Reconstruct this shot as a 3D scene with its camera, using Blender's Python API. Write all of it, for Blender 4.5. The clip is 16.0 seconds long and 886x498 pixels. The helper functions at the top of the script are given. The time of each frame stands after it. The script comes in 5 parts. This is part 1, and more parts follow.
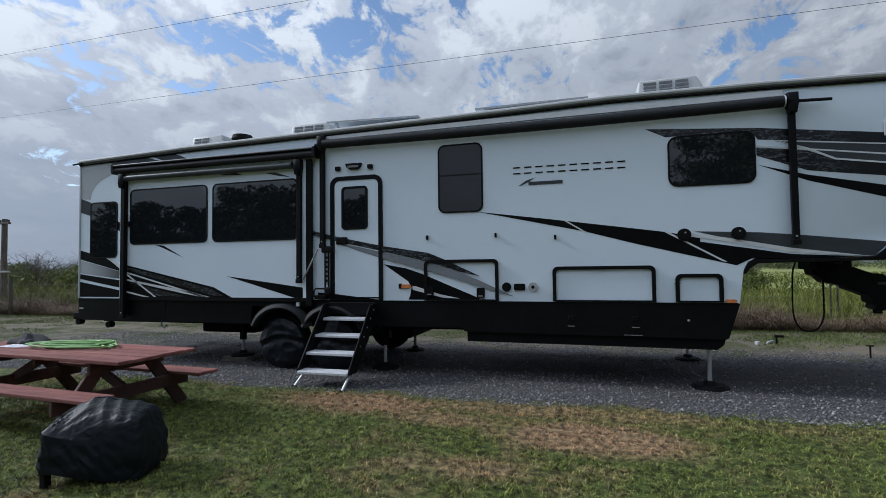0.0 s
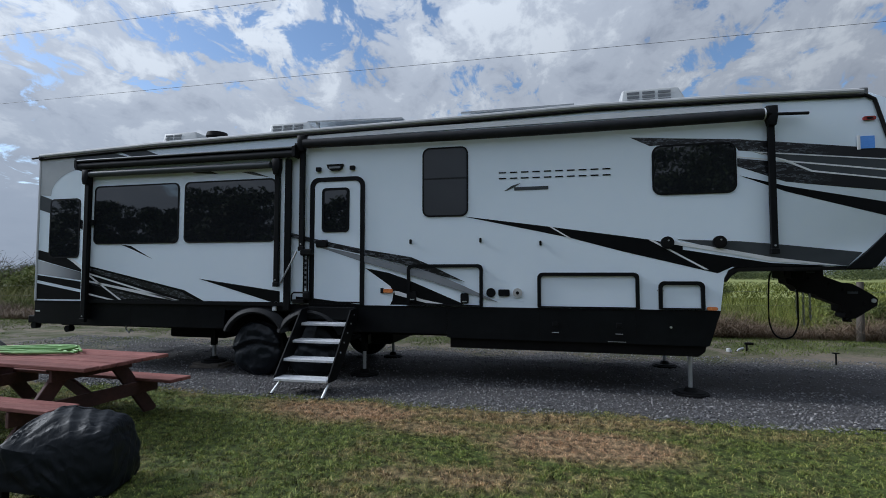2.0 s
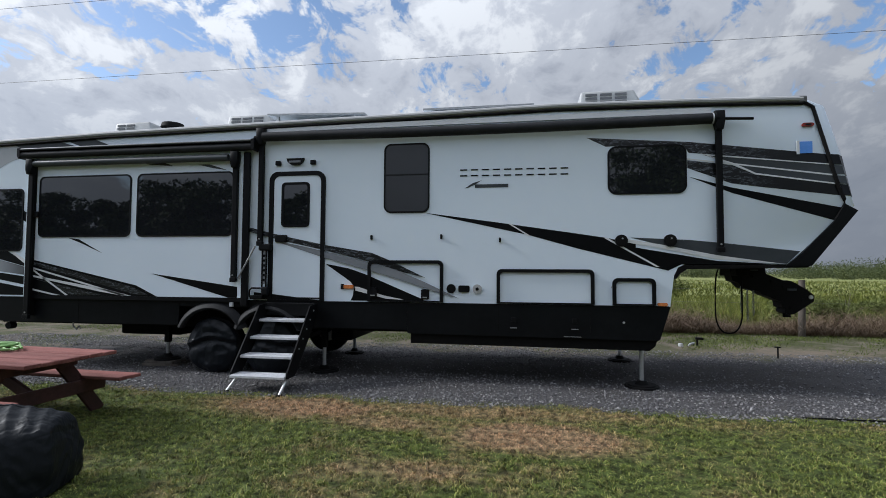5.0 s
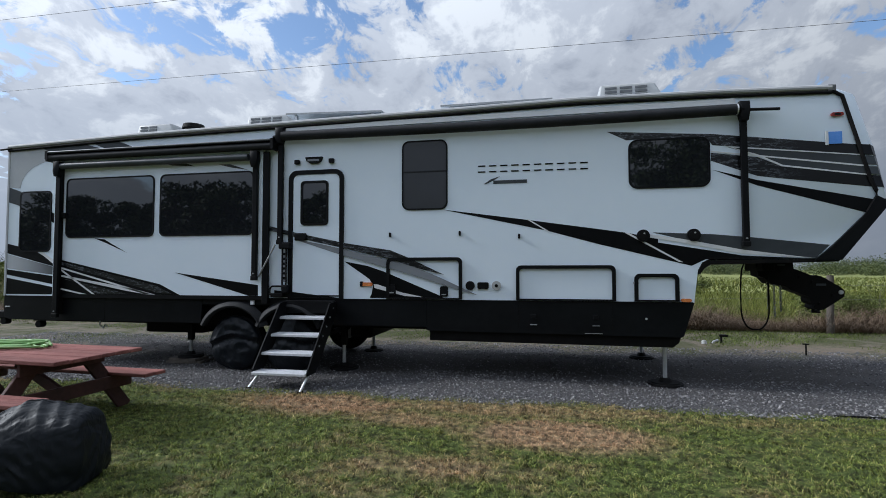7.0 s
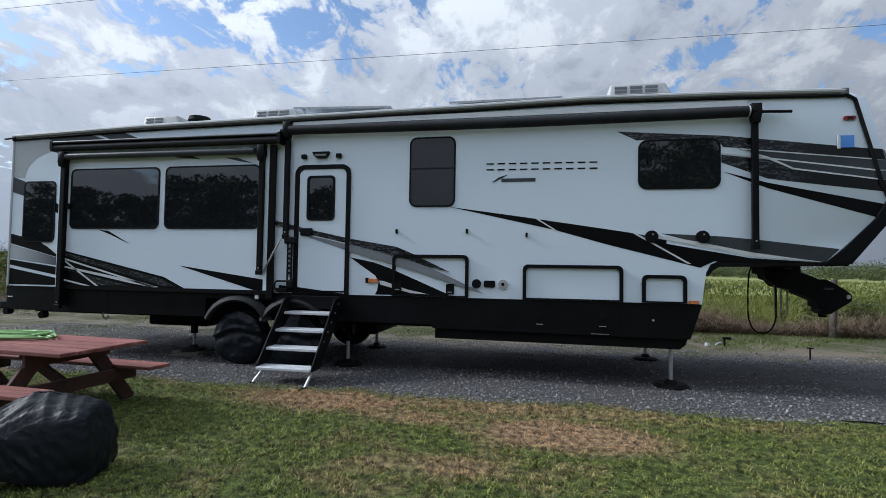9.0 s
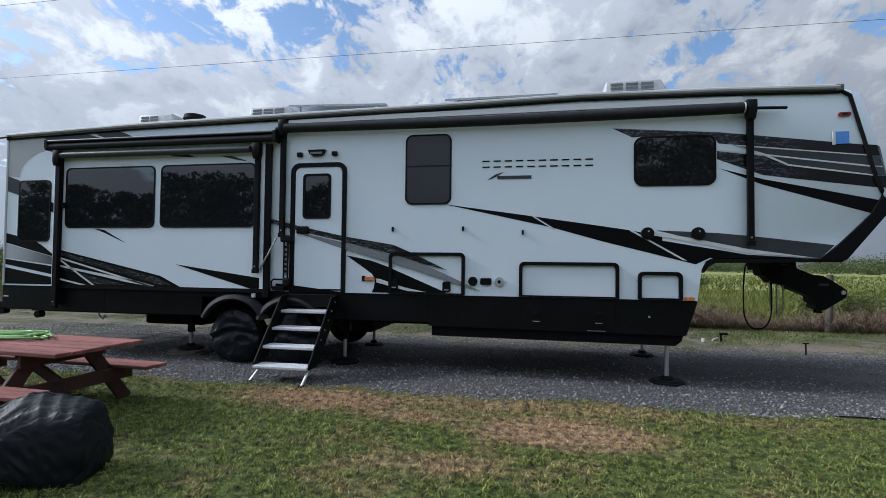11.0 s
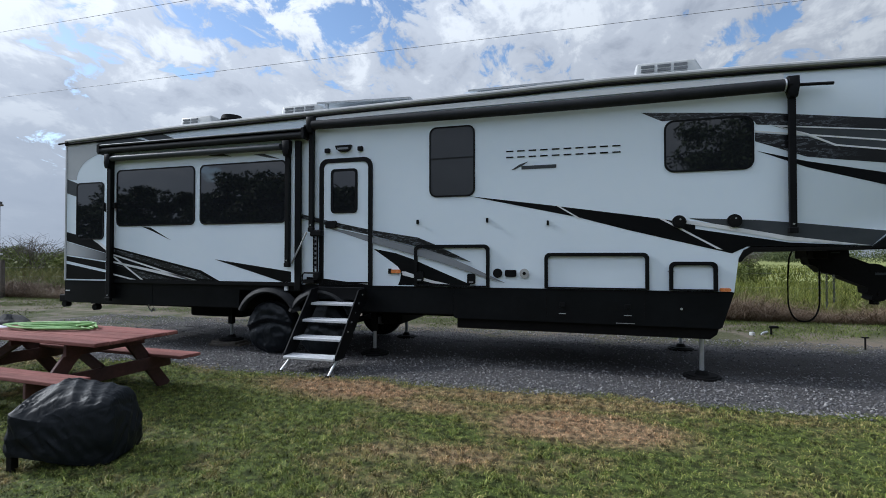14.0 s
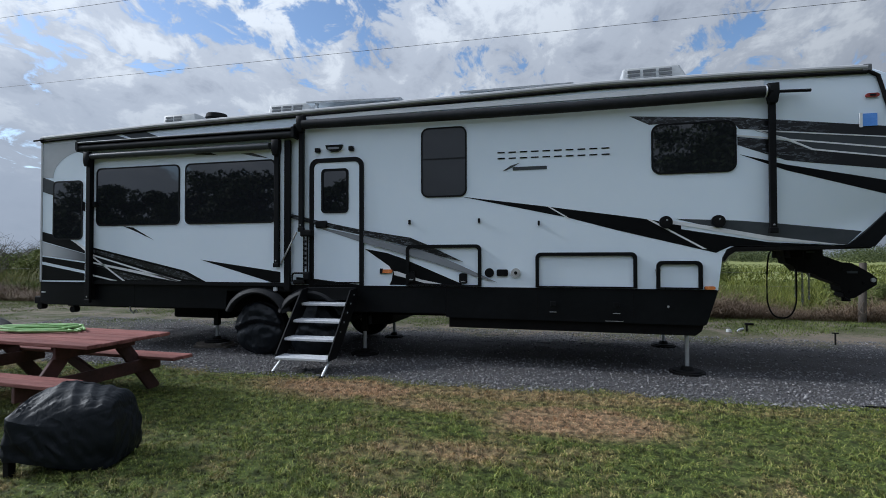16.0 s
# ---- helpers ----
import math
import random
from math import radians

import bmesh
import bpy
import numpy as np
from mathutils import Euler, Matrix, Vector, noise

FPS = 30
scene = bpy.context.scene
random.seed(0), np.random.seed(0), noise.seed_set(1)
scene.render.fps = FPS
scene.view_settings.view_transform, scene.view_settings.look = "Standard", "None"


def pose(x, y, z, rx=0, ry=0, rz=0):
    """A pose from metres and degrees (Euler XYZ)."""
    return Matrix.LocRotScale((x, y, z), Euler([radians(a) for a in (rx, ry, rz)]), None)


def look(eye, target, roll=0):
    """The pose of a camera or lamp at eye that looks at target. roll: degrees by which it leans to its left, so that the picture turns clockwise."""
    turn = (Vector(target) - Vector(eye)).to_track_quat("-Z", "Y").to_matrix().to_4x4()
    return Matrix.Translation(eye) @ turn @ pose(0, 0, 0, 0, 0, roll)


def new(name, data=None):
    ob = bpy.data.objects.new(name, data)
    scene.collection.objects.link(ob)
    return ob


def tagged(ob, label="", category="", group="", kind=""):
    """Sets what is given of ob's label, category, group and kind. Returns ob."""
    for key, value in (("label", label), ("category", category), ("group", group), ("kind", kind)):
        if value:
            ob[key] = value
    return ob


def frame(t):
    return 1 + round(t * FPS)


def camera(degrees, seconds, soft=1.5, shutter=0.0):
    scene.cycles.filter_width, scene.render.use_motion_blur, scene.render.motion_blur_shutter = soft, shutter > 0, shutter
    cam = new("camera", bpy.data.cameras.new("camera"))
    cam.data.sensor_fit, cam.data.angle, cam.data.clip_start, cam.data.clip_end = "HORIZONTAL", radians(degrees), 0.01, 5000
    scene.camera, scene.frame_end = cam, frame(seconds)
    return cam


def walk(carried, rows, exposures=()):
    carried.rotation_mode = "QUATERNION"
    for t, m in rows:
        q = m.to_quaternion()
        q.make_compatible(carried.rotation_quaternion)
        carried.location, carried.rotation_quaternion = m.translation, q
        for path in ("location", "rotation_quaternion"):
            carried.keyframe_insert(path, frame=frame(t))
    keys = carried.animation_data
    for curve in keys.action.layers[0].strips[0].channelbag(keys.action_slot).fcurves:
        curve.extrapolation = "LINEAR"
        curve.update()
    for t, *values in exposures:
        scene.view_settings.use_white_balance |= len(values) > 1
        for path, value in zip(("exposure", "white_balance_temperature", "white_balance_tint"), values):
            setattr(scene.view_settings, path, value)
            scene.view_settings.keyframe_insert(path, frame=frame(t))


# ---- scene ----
cam = camera(83.5, 16.0, soft=0.9)
PATH = [
    (0, (0.016, -0.445, 1.551), (-0.554, 1.471, 1.627), -0.7),
    (0.5, (-0.009, -0.419, 1.573), (-0.55, 1.505, 1.649), -0.7),
    (1, (-0.076, -0.406, 1.553), (-0.57, 1.53, 1.649), -0.4),
    (1.5, (-0.141, -0.399, 1.554), (-0.604, 1.544, 1.655), -0.2),
    (2, (-0.209, -0.39, 1.53), (-0.659, 1.556, 1.631), -0.0),
    (2.5, (-0.242, -0.372, 1.559), (-0.656, 1.583, 1.643), 0.1),
    (3, (-0.264, -0.369, 1.551), (-0.63, 1.595, 1.635), 0.3),
    (3.5, (-0.272, -0.379, 1.565), (-0.585, 1.595, 1.648), 0.3),
    (6, (-0.034, -0.411, 1.489), (-0.381, 1.556, 1.582), 0.2),
    (6.5, (-0.078, -0.388, 1.496), (-0.466, 1.572, 1.573), -0.3),
    (7, (-0.146, -0.386, 1.49), (-0.533, 1.574, 1.575), -0.1),
    (7.5, (-0.198, -0.382, 1.495), (-0.582, 1.578, 1.583), 0.1),
    (8, (-0.238, -0.376, 1.499), (-0.639, 1.582, 1.574), 0.5),
    (8.5, (-0.246, -0.361, 1.501), (-0.646, 1.597, 1.574), 0.9),
    (9, (-0.249, -0.372, 1.49), (-0.634, 1.589, 1.565), 0.9),
    (9.5, (-0.244, -0.393, 1.513), (-0.621, 1.569, 1.591), 0.7),
    (12, (-0.155, -0.321, 1.498), (-0.539, 1.642, 1.539), 0.5),
    (12.5, (-0.025, -0.288, 1.491), (-0.459, 1.664, 1.522), 0.7),
    (13, (0.064, -0.266, 1.49), (-0.427, 1.672, 1.511), 0.7),
    (13.5, (0.12, -0.267, 1.486), (-0.418, 1.659, 1.509), 0.4),
    (14, (0.088, -0.281, 1.497), (-0.478, 1.637, 1.529), 0.0),
    (14.5, (0.008, -0.311, 1.503), (-0.552, 1.608, 1.546), -0.1),
    (15, (-0.04, -0.353, 1.504), (-0.567, 1.576, 1.559), -0.0),
    (15.5, (-0.09, -0.387, 1.501), (-0.583, 1.55, 1.556), -0.1),
    (16, (-0.12, -0.393, 1.488), (-0.59, 1.551, 1.522), -0.1),
]
walk(cam, [(t, look(eye, target, roll)) for t, eye, target, roll in PATH], [(0.0, -0.18, 5620, 9), (2.0, -0.22, 5600, 9), (3.2, 0.03, 5640, 9), (5.8, 0.04, 5960, 11), (6.5, 0.04, 5830, 10), (7.5, 0.05, 5700, 9), (12.0, 0.11, 5680, 9), (14.0, 0.11, 5700, 9), (16.0, -0.08, 5640, 9)])
SKY_SEED, SKY_LIGHT, ZENITH, SUN_POWER = (5.3, 1.9, 0.0), 0.675, 1.65, 3.6

# ---- world, sun, exposure ----
world = bpy.data.worlds.new("sky")
scene.world = world
world.use_nodes = True


def nd(nt, kind, **inputs):
    """A node with its inputs set by name (spaces as _) or linked when a socket is given."""
    n = nt.nodes.new(kind)
    for key, value in inputs.items():
        sock = n.inputs[int(key[1:])] if key[0] == "i" and key[1:].isdigit() else n.inputs[key.replace("_", " ")]
        if isinstance(value, bpy.types.NodeSocket):
            nt.links.new(value, sock)
        else:
            sock.default_value = value
    return n


def math_node(nt, op, a, b=0.0, c=0.0, clamp=False):
    n = nd(nt, "ShaderNodeMath", i0=a, i1=b, i2=c)
    n.operation, n.use_clamp = op, clamp
    return n.outputs[0]


def ramp(nt, fac, stops, mode="LINEAR"):
    n = nd(nt, "ShaderNodeValToRGB", Fac=fac)
    n.color_ramp.interpolation = mode
    while len(n.color_ramp.elements) < len(stops):
        n.color_ramp.elements.new(0.5)
    for e, (p, c) in zip(n.color_ramp.elements, stops):
        e.position = p
        e.color = (c, c, c, 1) if isinstance(c, (int, float)) else (*c, 1)
    return n.outputs[0]


def noise_tex(nt, vec, scale, detail=4.0, rough=0.55, distort=0.0):
    n = nd(nt, "ShaderNodeTexNoise", Vector=vec, Scale=scale, Detail=detail, Roughness=rough, Distortion=distort)
    return n.outputs[0]


def mix(nt, fac, a, b, blend="MIX"):
    n = nt.nodes.new("ShaderNodeMix")
    n.data_type, n.blend_type = "RGBA", blend
    for k, value in ((0, fac), (6, a), (7, b)):
        if isinstance(value, bpy.types.NodeSocket):
            nt.links.new(value, n.inputs[k])
        else:
            n.inputs[k].default_value = (*value, 1) if k else value
    return n.outputs[2]


SUN_DIR = Vector((-0.80, -0.05, 0.52)).normalized()   # towards the sun, veiled behind cloud

nt = world.node_tree
nt.nodes.clear()
coord = nd(nt, "ShaderNodeTexCoord").outputs["Generated"]
sep = nd(nt, "ShaderNodeSeparateXYZ", Vector=coord)
# clouds lie on a level sheet, so they crowd together towards the horizon
lift = math_node(nt, "ADD", math_node(nt, "MAXIMUM", sep.outputs[2], 0.0), 0.42)
sheet = nd(nt, "ShaderNodeCombineXYZ", X=math_node(nt, "DIVIDE", sep.outputs[0], lift), Y=math_node(nt, "DIVIDE", sep.outputs[1], lift)).outputs[0]
flat = nd(nt, "ShaderNodeMapping", Vector=sheet, Location=SKY_SEED, Rotation=(0, 0, 0.5), Scale=(1.0, 0.8, 1.0)).outputs[0]
big = noise_tex(nt, flat, 2.4, 3.0, 0.5, 0.2)
small = noise_tex(nt, flat, 10.5, 7.0, 0.62, 0.5)
cover = math_node(nt, "ADD", math_node(nt, "MULTIPLY", big, 0.38), math_node(nt, "MULTIPLY", small, 0.62))
low = math_node(nt, "SUBTRACT", 1.0, math_node(nt, "MULTIPLY", sep.outputs[2], 3.2), clamp=True)
cover = math_node(nt, "ADD", cover, math_node(nt, "MULTIPLY", low, 0.16))
mask = ramp(nt, cover, [(0.425, 0.0), (0.482, 1.0)], "EASE")
shade_n = noise_tex(nt, flat, 4.2, 6.0, 0.62, 0.3)
shade_n = math_node(nt, "ADD", math_node(nt, "MULTIPLY", shade_n, 0.65), math_node(nt, "MULTIPLY", small, 0.35))
cloud = ramp(nt, shade_n, [(0.36, (0.46, 0.48, 0.525)), (0.50, (0.645, 0.66, 0.69)), (0.585, (0.90, 0.90, 0.89))], "EASE")
haze = ramp(nt, low, [(0.0, 0.0), (0.65, 0.88)])
cloud = mix(nt, haze, cloud, (0.50, 0.54, 0.60))
# a veiled sky is brightest overhead and round the sun
dome = math_node(nt, "ADD", math_node(nt, "MULTIPLY", math_node(nt, "POWER", math_node(nt, "MAXIMUM", sep.outputs[2], 0.0), 1.6), ZENITH), 1.0)
near_sun = nd(nt, "ShaderNodeVectorMath", i0=coord, i1=SUN_DIR)
near_sun.operation = "DOT_PRODUCT"
dome = math_node(nt, "MULTIPLY", dome, math_node(nt, "ADD", math_node(nt, "MULTIPLY", near_sun.outputs["Value"], 0.42), 0.82))
cloud = mix(nt, 1.0, cloud, nd(nt, "ShaderNodeCombineColor", i0=dome, i1=dome, i2=dome).outputs[0], "MULTIPLY")
sky = nd(nt, "ShaderNodeTexSky")
sky.sky_type, sky.sun_disc = "NISHITA", False
sky.sun_elevation = math.asin(SUN_DIR.z)
sky.sun_rotation = math.atan2(SUN_DIR.x, SUN_DIR.y)
bg_sky = nd(nt, "ShaderNodeBackground", Color=sky.outputs[0], Strength=0.15)
bg_cloud = nd(nt, "ShaderNodeBackground", Color=cloud, Strength=SKY_LIGHT)
mixed = nd(nt, "ShaderNodeMixShader", Fac=mask, i1=bg_sky.outputs[0], i2=bg_cloud.outputs[0])
nd(nt, "ShaderNodeOutputWorld", Surface=mixed.outputs[0])

sun = new("sun", bpy.data.lights.new("sun", "SUN"))
sun.data.energy, sun.data.angle, sun.data.color = SUN_POWER, radians(11), (1.0, 0.96, 0.90)
sun.matrix_world = look(SUN_DIR * 30, (0, 0, 0))

# ---- materials ----


def material(name):
    m = bpy.data.materials.new(name)
    m.use_nodes = True
    t = m.node_tree
    t.nodes.clear()
    b = t.nodes.new("ShaderNodeBsdfPrincipled")
    t.links.new(b.outputs[0], nd(t, "ShaderNodeOutputMaterial").inputs[0])
    return m, t, b


def plug(t, sock, value):
    if isinstance(value, bpy.types.NodeSocket):
        t.links.new(value, sock)
    else:
        sock.default_value = (*value, 1) if isinstance(value, tuple) and len(value) == 3 else value


def surf(name, c1, c2, scale=6.0, rough=0.5, metal=0.0, bump=0.0, bscale=60.0, spread=0.0, stretch=(1, 1, 1), spec=0.5, rough2=None):
    """A plain surface: two colours at two scales of noise, uneven gloss and fine relief; spread: how far alike pieces differ."""
    m, t, b = material(name)
    obj = nd(t, "ShaderNodeTexCoord").outputs["Object"]
    vec = nd(t, "ShaderNodeMapping", Vector=obj, Scale=stretch).outputs[0]
    n1 = noise_tex(t, vec, scale, 5.0, 0.6)
    n2 = noise_tex(t, vec, scale * 7.3, 3.0, 0.6)
    f = math_node(t, "ADD", math_node(t, "MULTIPLY", n1, 0.65), math_node(t, "MULTIPLY", n2, 0.35))
    f = ramp(t, f, [(0.36, 0.0), (0.64, 1.0)])
    col = mix(t, f, c1, c2)
    if spread:
        rnd = nd(t, "ShaderNodeObjectInfo").outputs["Random"]
        k = math_node(t, "ADD", math_node(t, "MULTIPLY", rnd, 2 * spread), 1.0 - spread)
        col = mix(t, 1.0, col, nd(t, "ShaderNodeCombineColor", i0=k, i1=k, i2=k).outputs[0], "MULTIPLY")
    plug(t, b.inputs["Base Color"], col)
    r2 = rough2 if rough2 is not None else min(1.0, rough + 0.12)
    plug(t, b.inputs["Roughness"], math_node(t, "ADD", math_node(t, "MULTIPLY", n1, (r2 - rough)), rough))
    b.inputs["Metallic"].default_value = metal
    b.inputs["Specular IOR Level"].default_value = spec
    if bump:
        h = noise_tex(t, vec, bscale, 4.0, 0.65)
        plug(t, b.inputs["Normal"], nd(t, "ShaderNodeBump", Height=h, Strength=bump, Distance=0.01).outputs[0])
    return m


M_wall = surf("gelcoat_white", (0.765, 0.86, 0.95), (0.795, 0.88, 0.96), 0.7, 0.26, bump=0.02, bscale=3.0, rough2=0.38)
M_roof = surf("roof_membrane", (0.36, 0.365, 0.37), (0.46, 0.465, 0.47), 2.0, 0.6, bump=0.1)
M_skirt = surf("black_skirt", (0.0035, 0.004, 0.005), (0.007, 0.008, 0.0095), 1.5, 0.36, bump=0.03, bscale=12, spec=0.14)
M_black = surf("black_trim", (0.0035, 0.0038, 0.0045), (0.007, 0.0075, 0.0085), 5.0, 0.42, spec=0.13)
M_rubber = surf("black_rubber", (0.005, 0.005, 0.0052), (0.011, 0.0105, 0.0105), 9.0, 0.7, bump=0.15, spec=0.13)
M_fender = surf("moulded_plastic", (0.010, 0.0105, 0.0115), (0.020, 0.0205, 0.022), 7.0, 0.58, bump=0.1, spec=0.2)
M_frame = surf("chassis_black", (0.003, 0.003, 0.003), (0.007, 0.0068, 0.0065), 4.0, 0.6, bump=0.1, spec=0.13)
M_decal = surf("black_decal", (0.0035, 0.0038, 0.0045), (0.005, 0.0055, 0.0065), 2.0, 0.3, spec=0.13)
M_grey = surf("grey_decal", (0.20, 0.215, 0.235), (0.24, 0.255, 0.275), 1.2, 0.3, spec=0.22)
M_dgrey = surf("dark_grey_decal", (0.045, 0.052, 0.058), (0.065, 0.072, 0.078), 1.1, 0.3, spec=0.22)
M_lgrey = surf("light_grey_decal", (0.40, 0.42, 0.44), (0.46, 0.48, 0.50), 1.2, 0.3)
M_white = surf("white_decal", (0.70, 0.72, 0.73), (0.76, 0.77, 0.78), 1.5, 0.3)
M_fabric = surf("awning_vinyl", (0.015, 0.016, 0.018), (0.026, 0.027, 0.03), 3.0, 0.6, bump=0.1, bscale=40, spec=0.2)
M_alu = surf("brushed_aluminium", (0.55, 0.56, 0.57), (0.68, 0.69, 0.70), 8.0, 0.38, 0.8, bump=0.05)
M_tread = surf("ribbed_tread", (0.52, 0.53, 0.55), (0.66, 0.67, 0.69), 30.0, 0.5, 0.1, bump=0.3, bscale=120)
M_steel = surf("galvanised_steel", (0.30, 0.31, 0.32), (0.46, 0.47, 0.48), 12.0, 0.45, 0.8, bump=0.1)
M_plastic = surf("white_plastic", (0.36, 0.37, 0.37), (0.45, 0.455, 0.45), 3.0, 0.45, bump=0.03)
M_slot = surf("vent_slot", (0.10, 0.104, 0.108), (0.15, 0.153, 0.158), 6.0, 0.6)
M_orange = surf("amber_lens", (0.58, 0.17, 0.05), (0.70, 0.25, 0.08), 20.0, 0.2)
M_red = surf("red_lens", (0.20, 0.016, 0.012), (0.30, 0.03, 0.02), 20.0, 0.2)
M_blue = surf("blue_sticker", (0.10, 0.28, 0.75), (0.16, 0.36, 0.85), 6.0, 0.35)
M_wood = surf("red_painted_board", (0.115, 0.038, 0.032), (0.27, 0.112, 0.096), 3.4, 0.78, spec=0.25, bump=0.5, bscale=30, spread=0.24, stretch=(0.25, 3, 3))
# the boards' red, with the shade below the table top put into the colour
M_wood_shaded = surf("red_painted_frame_shaded", (0.042, 0.017, 0.014), (0.085, 0.034, 0.028), 4.0, 0.7, bump=0.35, bscale=24, spread=0.2)
M_hose = surf("green_hose", (0.15, 0.31, 0.085), (0.26, 0.43, 0.15), 14.0, 0.4)
M_cloth = surf("dark_cloth", (0.012, 0.013, 0.014), (0.03, 0.03, 0.032), 10.0, 0.8, bump=0.4)
M_paper = surf("pale_plastic_sheet", (0.45, 0.45, 0.50), (0.6, 0.6, 0.64), 10.0, 0.5)
M_post = surf("weathered_post", (0.080, 0.068, 0.054), (0.18, 0.155, 0.13), 5.0, 0.85, bump=0.5, bscale=20, stretch=(3, 3, 0.4))
M_fence = surf("old_fence_wood", (0.050, 0.042, 0.034), (0.12, 0.103, 0.086), 5.0, 0.85, bump=0.5, bscale=20, stretch=(3, 3, 0.4))
M_wire = surf("wire", (0.07, 0.07, 0.075), (0.11, 0.11, 0.115), 3.0, 0.5)
M_bark = surf("bark", (0.07, 0.06, 0.05), (0.14, 0.12, 0.10), 4.0, 0.9, bump=0.6, bscale=14, stretch=(2, 2, 0.5))
M_solar = surf("solar_cells", (0.012, 0.016, 0.03), (0.02, 0.026, 0.045), 9.0, 0.15)


def film_material(name="black_plastic_film", relief=0.34, gloss=0.48):
    """Thin black plastic with creases and a soft shine."""
    m, t, b = material(name)
    obj = nd(t, "ShaderNodeTexCoord").outputs["Object"]
    n1 = noise_tex(t, obj, 3.4, 2.0, 0.5, 0.8)
    ridge = math_node(t, "SUBTRACT", 1.0, math_node(t, "MULTIPLY", math_node(t, "ABSOLUTE", math_node(t, "SUBTRACT", n1, 0.5)), 5.0), clamp=True)
    vec = nd(t, "ShaderNodeMapping", Vector=obj, Scale=(1, 1, 0.5), Rotation=(0.3, 0.2, 0.5)).outputs[0]
    n2 = noise_tex(t, vec, 9.0, 2.0, 0.5, 1.2)
    ridge2 = math_node(t, "SUBTRACT", 1.0, math_node(t, "MULTIPLY", math_node(t, "ABSOLUTE", math_node(t, "SUBTRACT", n2, 0.5)), 6.0), clamp=True)
    b.inputs["Base Color"].default_value = (0.005, 0.007, 0.010, 1)
    plug(t, b.inputs["Roughness"], math_node(t, "ADD", math_node(t, "MULTIPLY", n2, 0.16), gloss))
    b.inputs["Specular IOR Level"].default_value = 0.24
    h = math_node(t, "ADD", math_node(t, "MULTIPLY", ridge, 0.7), math_node(t, "MULTIPLY", ridge2, 0.2))
    plug(t, b.inputs["Normal"], nd(t, "ShaderNodeBump", Height=h, Strength=relief, Distance=0.03).outputs[0])
    return m


M_film = film_material()
M_tyre_cover = film_material("black_vinyl_cover", 0.34, 0.30)


def glass_material(name, base, rough, spec):
    m, t, b = material(name)
    obj = nd(t, "ShaderNodeTexCoord").outputs["Object"]
    n = noise_tex(t, obj, 1.2, 2.0, 0.5)
    plug(t, b.inputs["Base Color"], mix(t, n, base, tuple(1.6 * c for c in base)))
    b.inputs["Roughness"].default_value = rough
    b.inputs["IOR"].default_value = spec
    plug(t, b.inputs["Normal"], nd(t, "ShaderNodeBump", Height=n, Strength=0.04, Distance=0.02).outputs[0])
    return m


M_glass = glass_material("tinted_glass", (0.009, 0.010, 0.012), 0.02, 1.78)
M_screen = glass_material("screened_glass", (0.035, 0.037, 0.042), 0.25, 1.45)


def camo_material():
    m, t, b = material("camouflage_decal")
    obj = nd(t, "ShaderNodeTexCoord").outputs["Object"]
    vec = nd(t, "ShaderNodeMapping", Vector=obj, Scale=(0.45, 1, 1.5)).outputs[0]
    n = noise_tex(t, vec, 26.0, 3.0, 0.6, 0.9)
    f = ramp(t, n, [(0.0, 0.0), (0.53, 0.25), (0.585, 1.0), (0.62, 0.4)], "CONSTANT")
    x = nd(t, "ShaderNodeSeparateXYZ", Vector=obj).outputs[0]
    plain = nd(t, "ShaderNodeMapRange", Value=math_node(t, "ADD", x, math_node(t, "MULTIPLY", n, 1.2)), i1=3.2, i2=3.75, i3=1.0, i4=0.0).outputs[0]
    f = math_node(t, "MULTIPLY", f, plain)
    col = mix(t, f, (0.004, 0.0045, 0.0055), (0.16, 0.175, 0.20))
    plug(t, b.inputs["Base Color"], col)
    b.inputs["Roughness"].default_value = 0.3
    return m


M_camo = camo_material()


def fade_material():
    """A printed band that fades from light to dark grey towards the front."""
    m, t, b = material("fading_grey_decal")
    obj = nd(t, "ShaderNodeTexCoord").outputs["Object"]
    x = nd(t, "ShaderNodeSeparateXYZ", Vector=obj).outputs[0]
    f = nd(t, "ShaderNodeMapRange", Value=x, i1=-8.75, i2=-7.85).outputs[0]
    plug(t, b.inputs["Base Color"], ramp(t, f, [(0.0, (0.50, 0.52, 0.55)), (0.35, (0.36, 0.38, 0.41)), (1.0, (0.05, 0.055, 0.062))]))
    b.inputs["Roughness"].default_value = 0.3
    return m


M_fade = fade_material()


def ellipse(t, sep_xy, cx, cy, rx, ry, wobble, soft=0.5):
    """1 inside an ellipse on the ground with a ragged border, 0 outside."""
    a = math_node(t, "DIVIDE", math_node(t, "SUBTRACT", sep_xy[0], cx), rx)
    c = math_node(t, "DIVIDE", math_node(t, "SUBTRACT", sep_xy[1], cy), ry)
    d = math_node(t, "SQRT", math_node(t, "ADD", math_node(t, "MULTIPLY", a, a), math_node(t, "MULTIPLY", c, c)))
    d = math_node(t, "ADD", d, math_node(t, "MULTIPLY", math_node(t, "SUBTRACT", wobble, 0.5), 1.6))
    return math_node(t, "SUBTRACT", 1.0, math_node(t, "DIVIDE", math_node(t, "SUBTRACT", d, 1.0 - soft), 2 * soft), clamp=True)


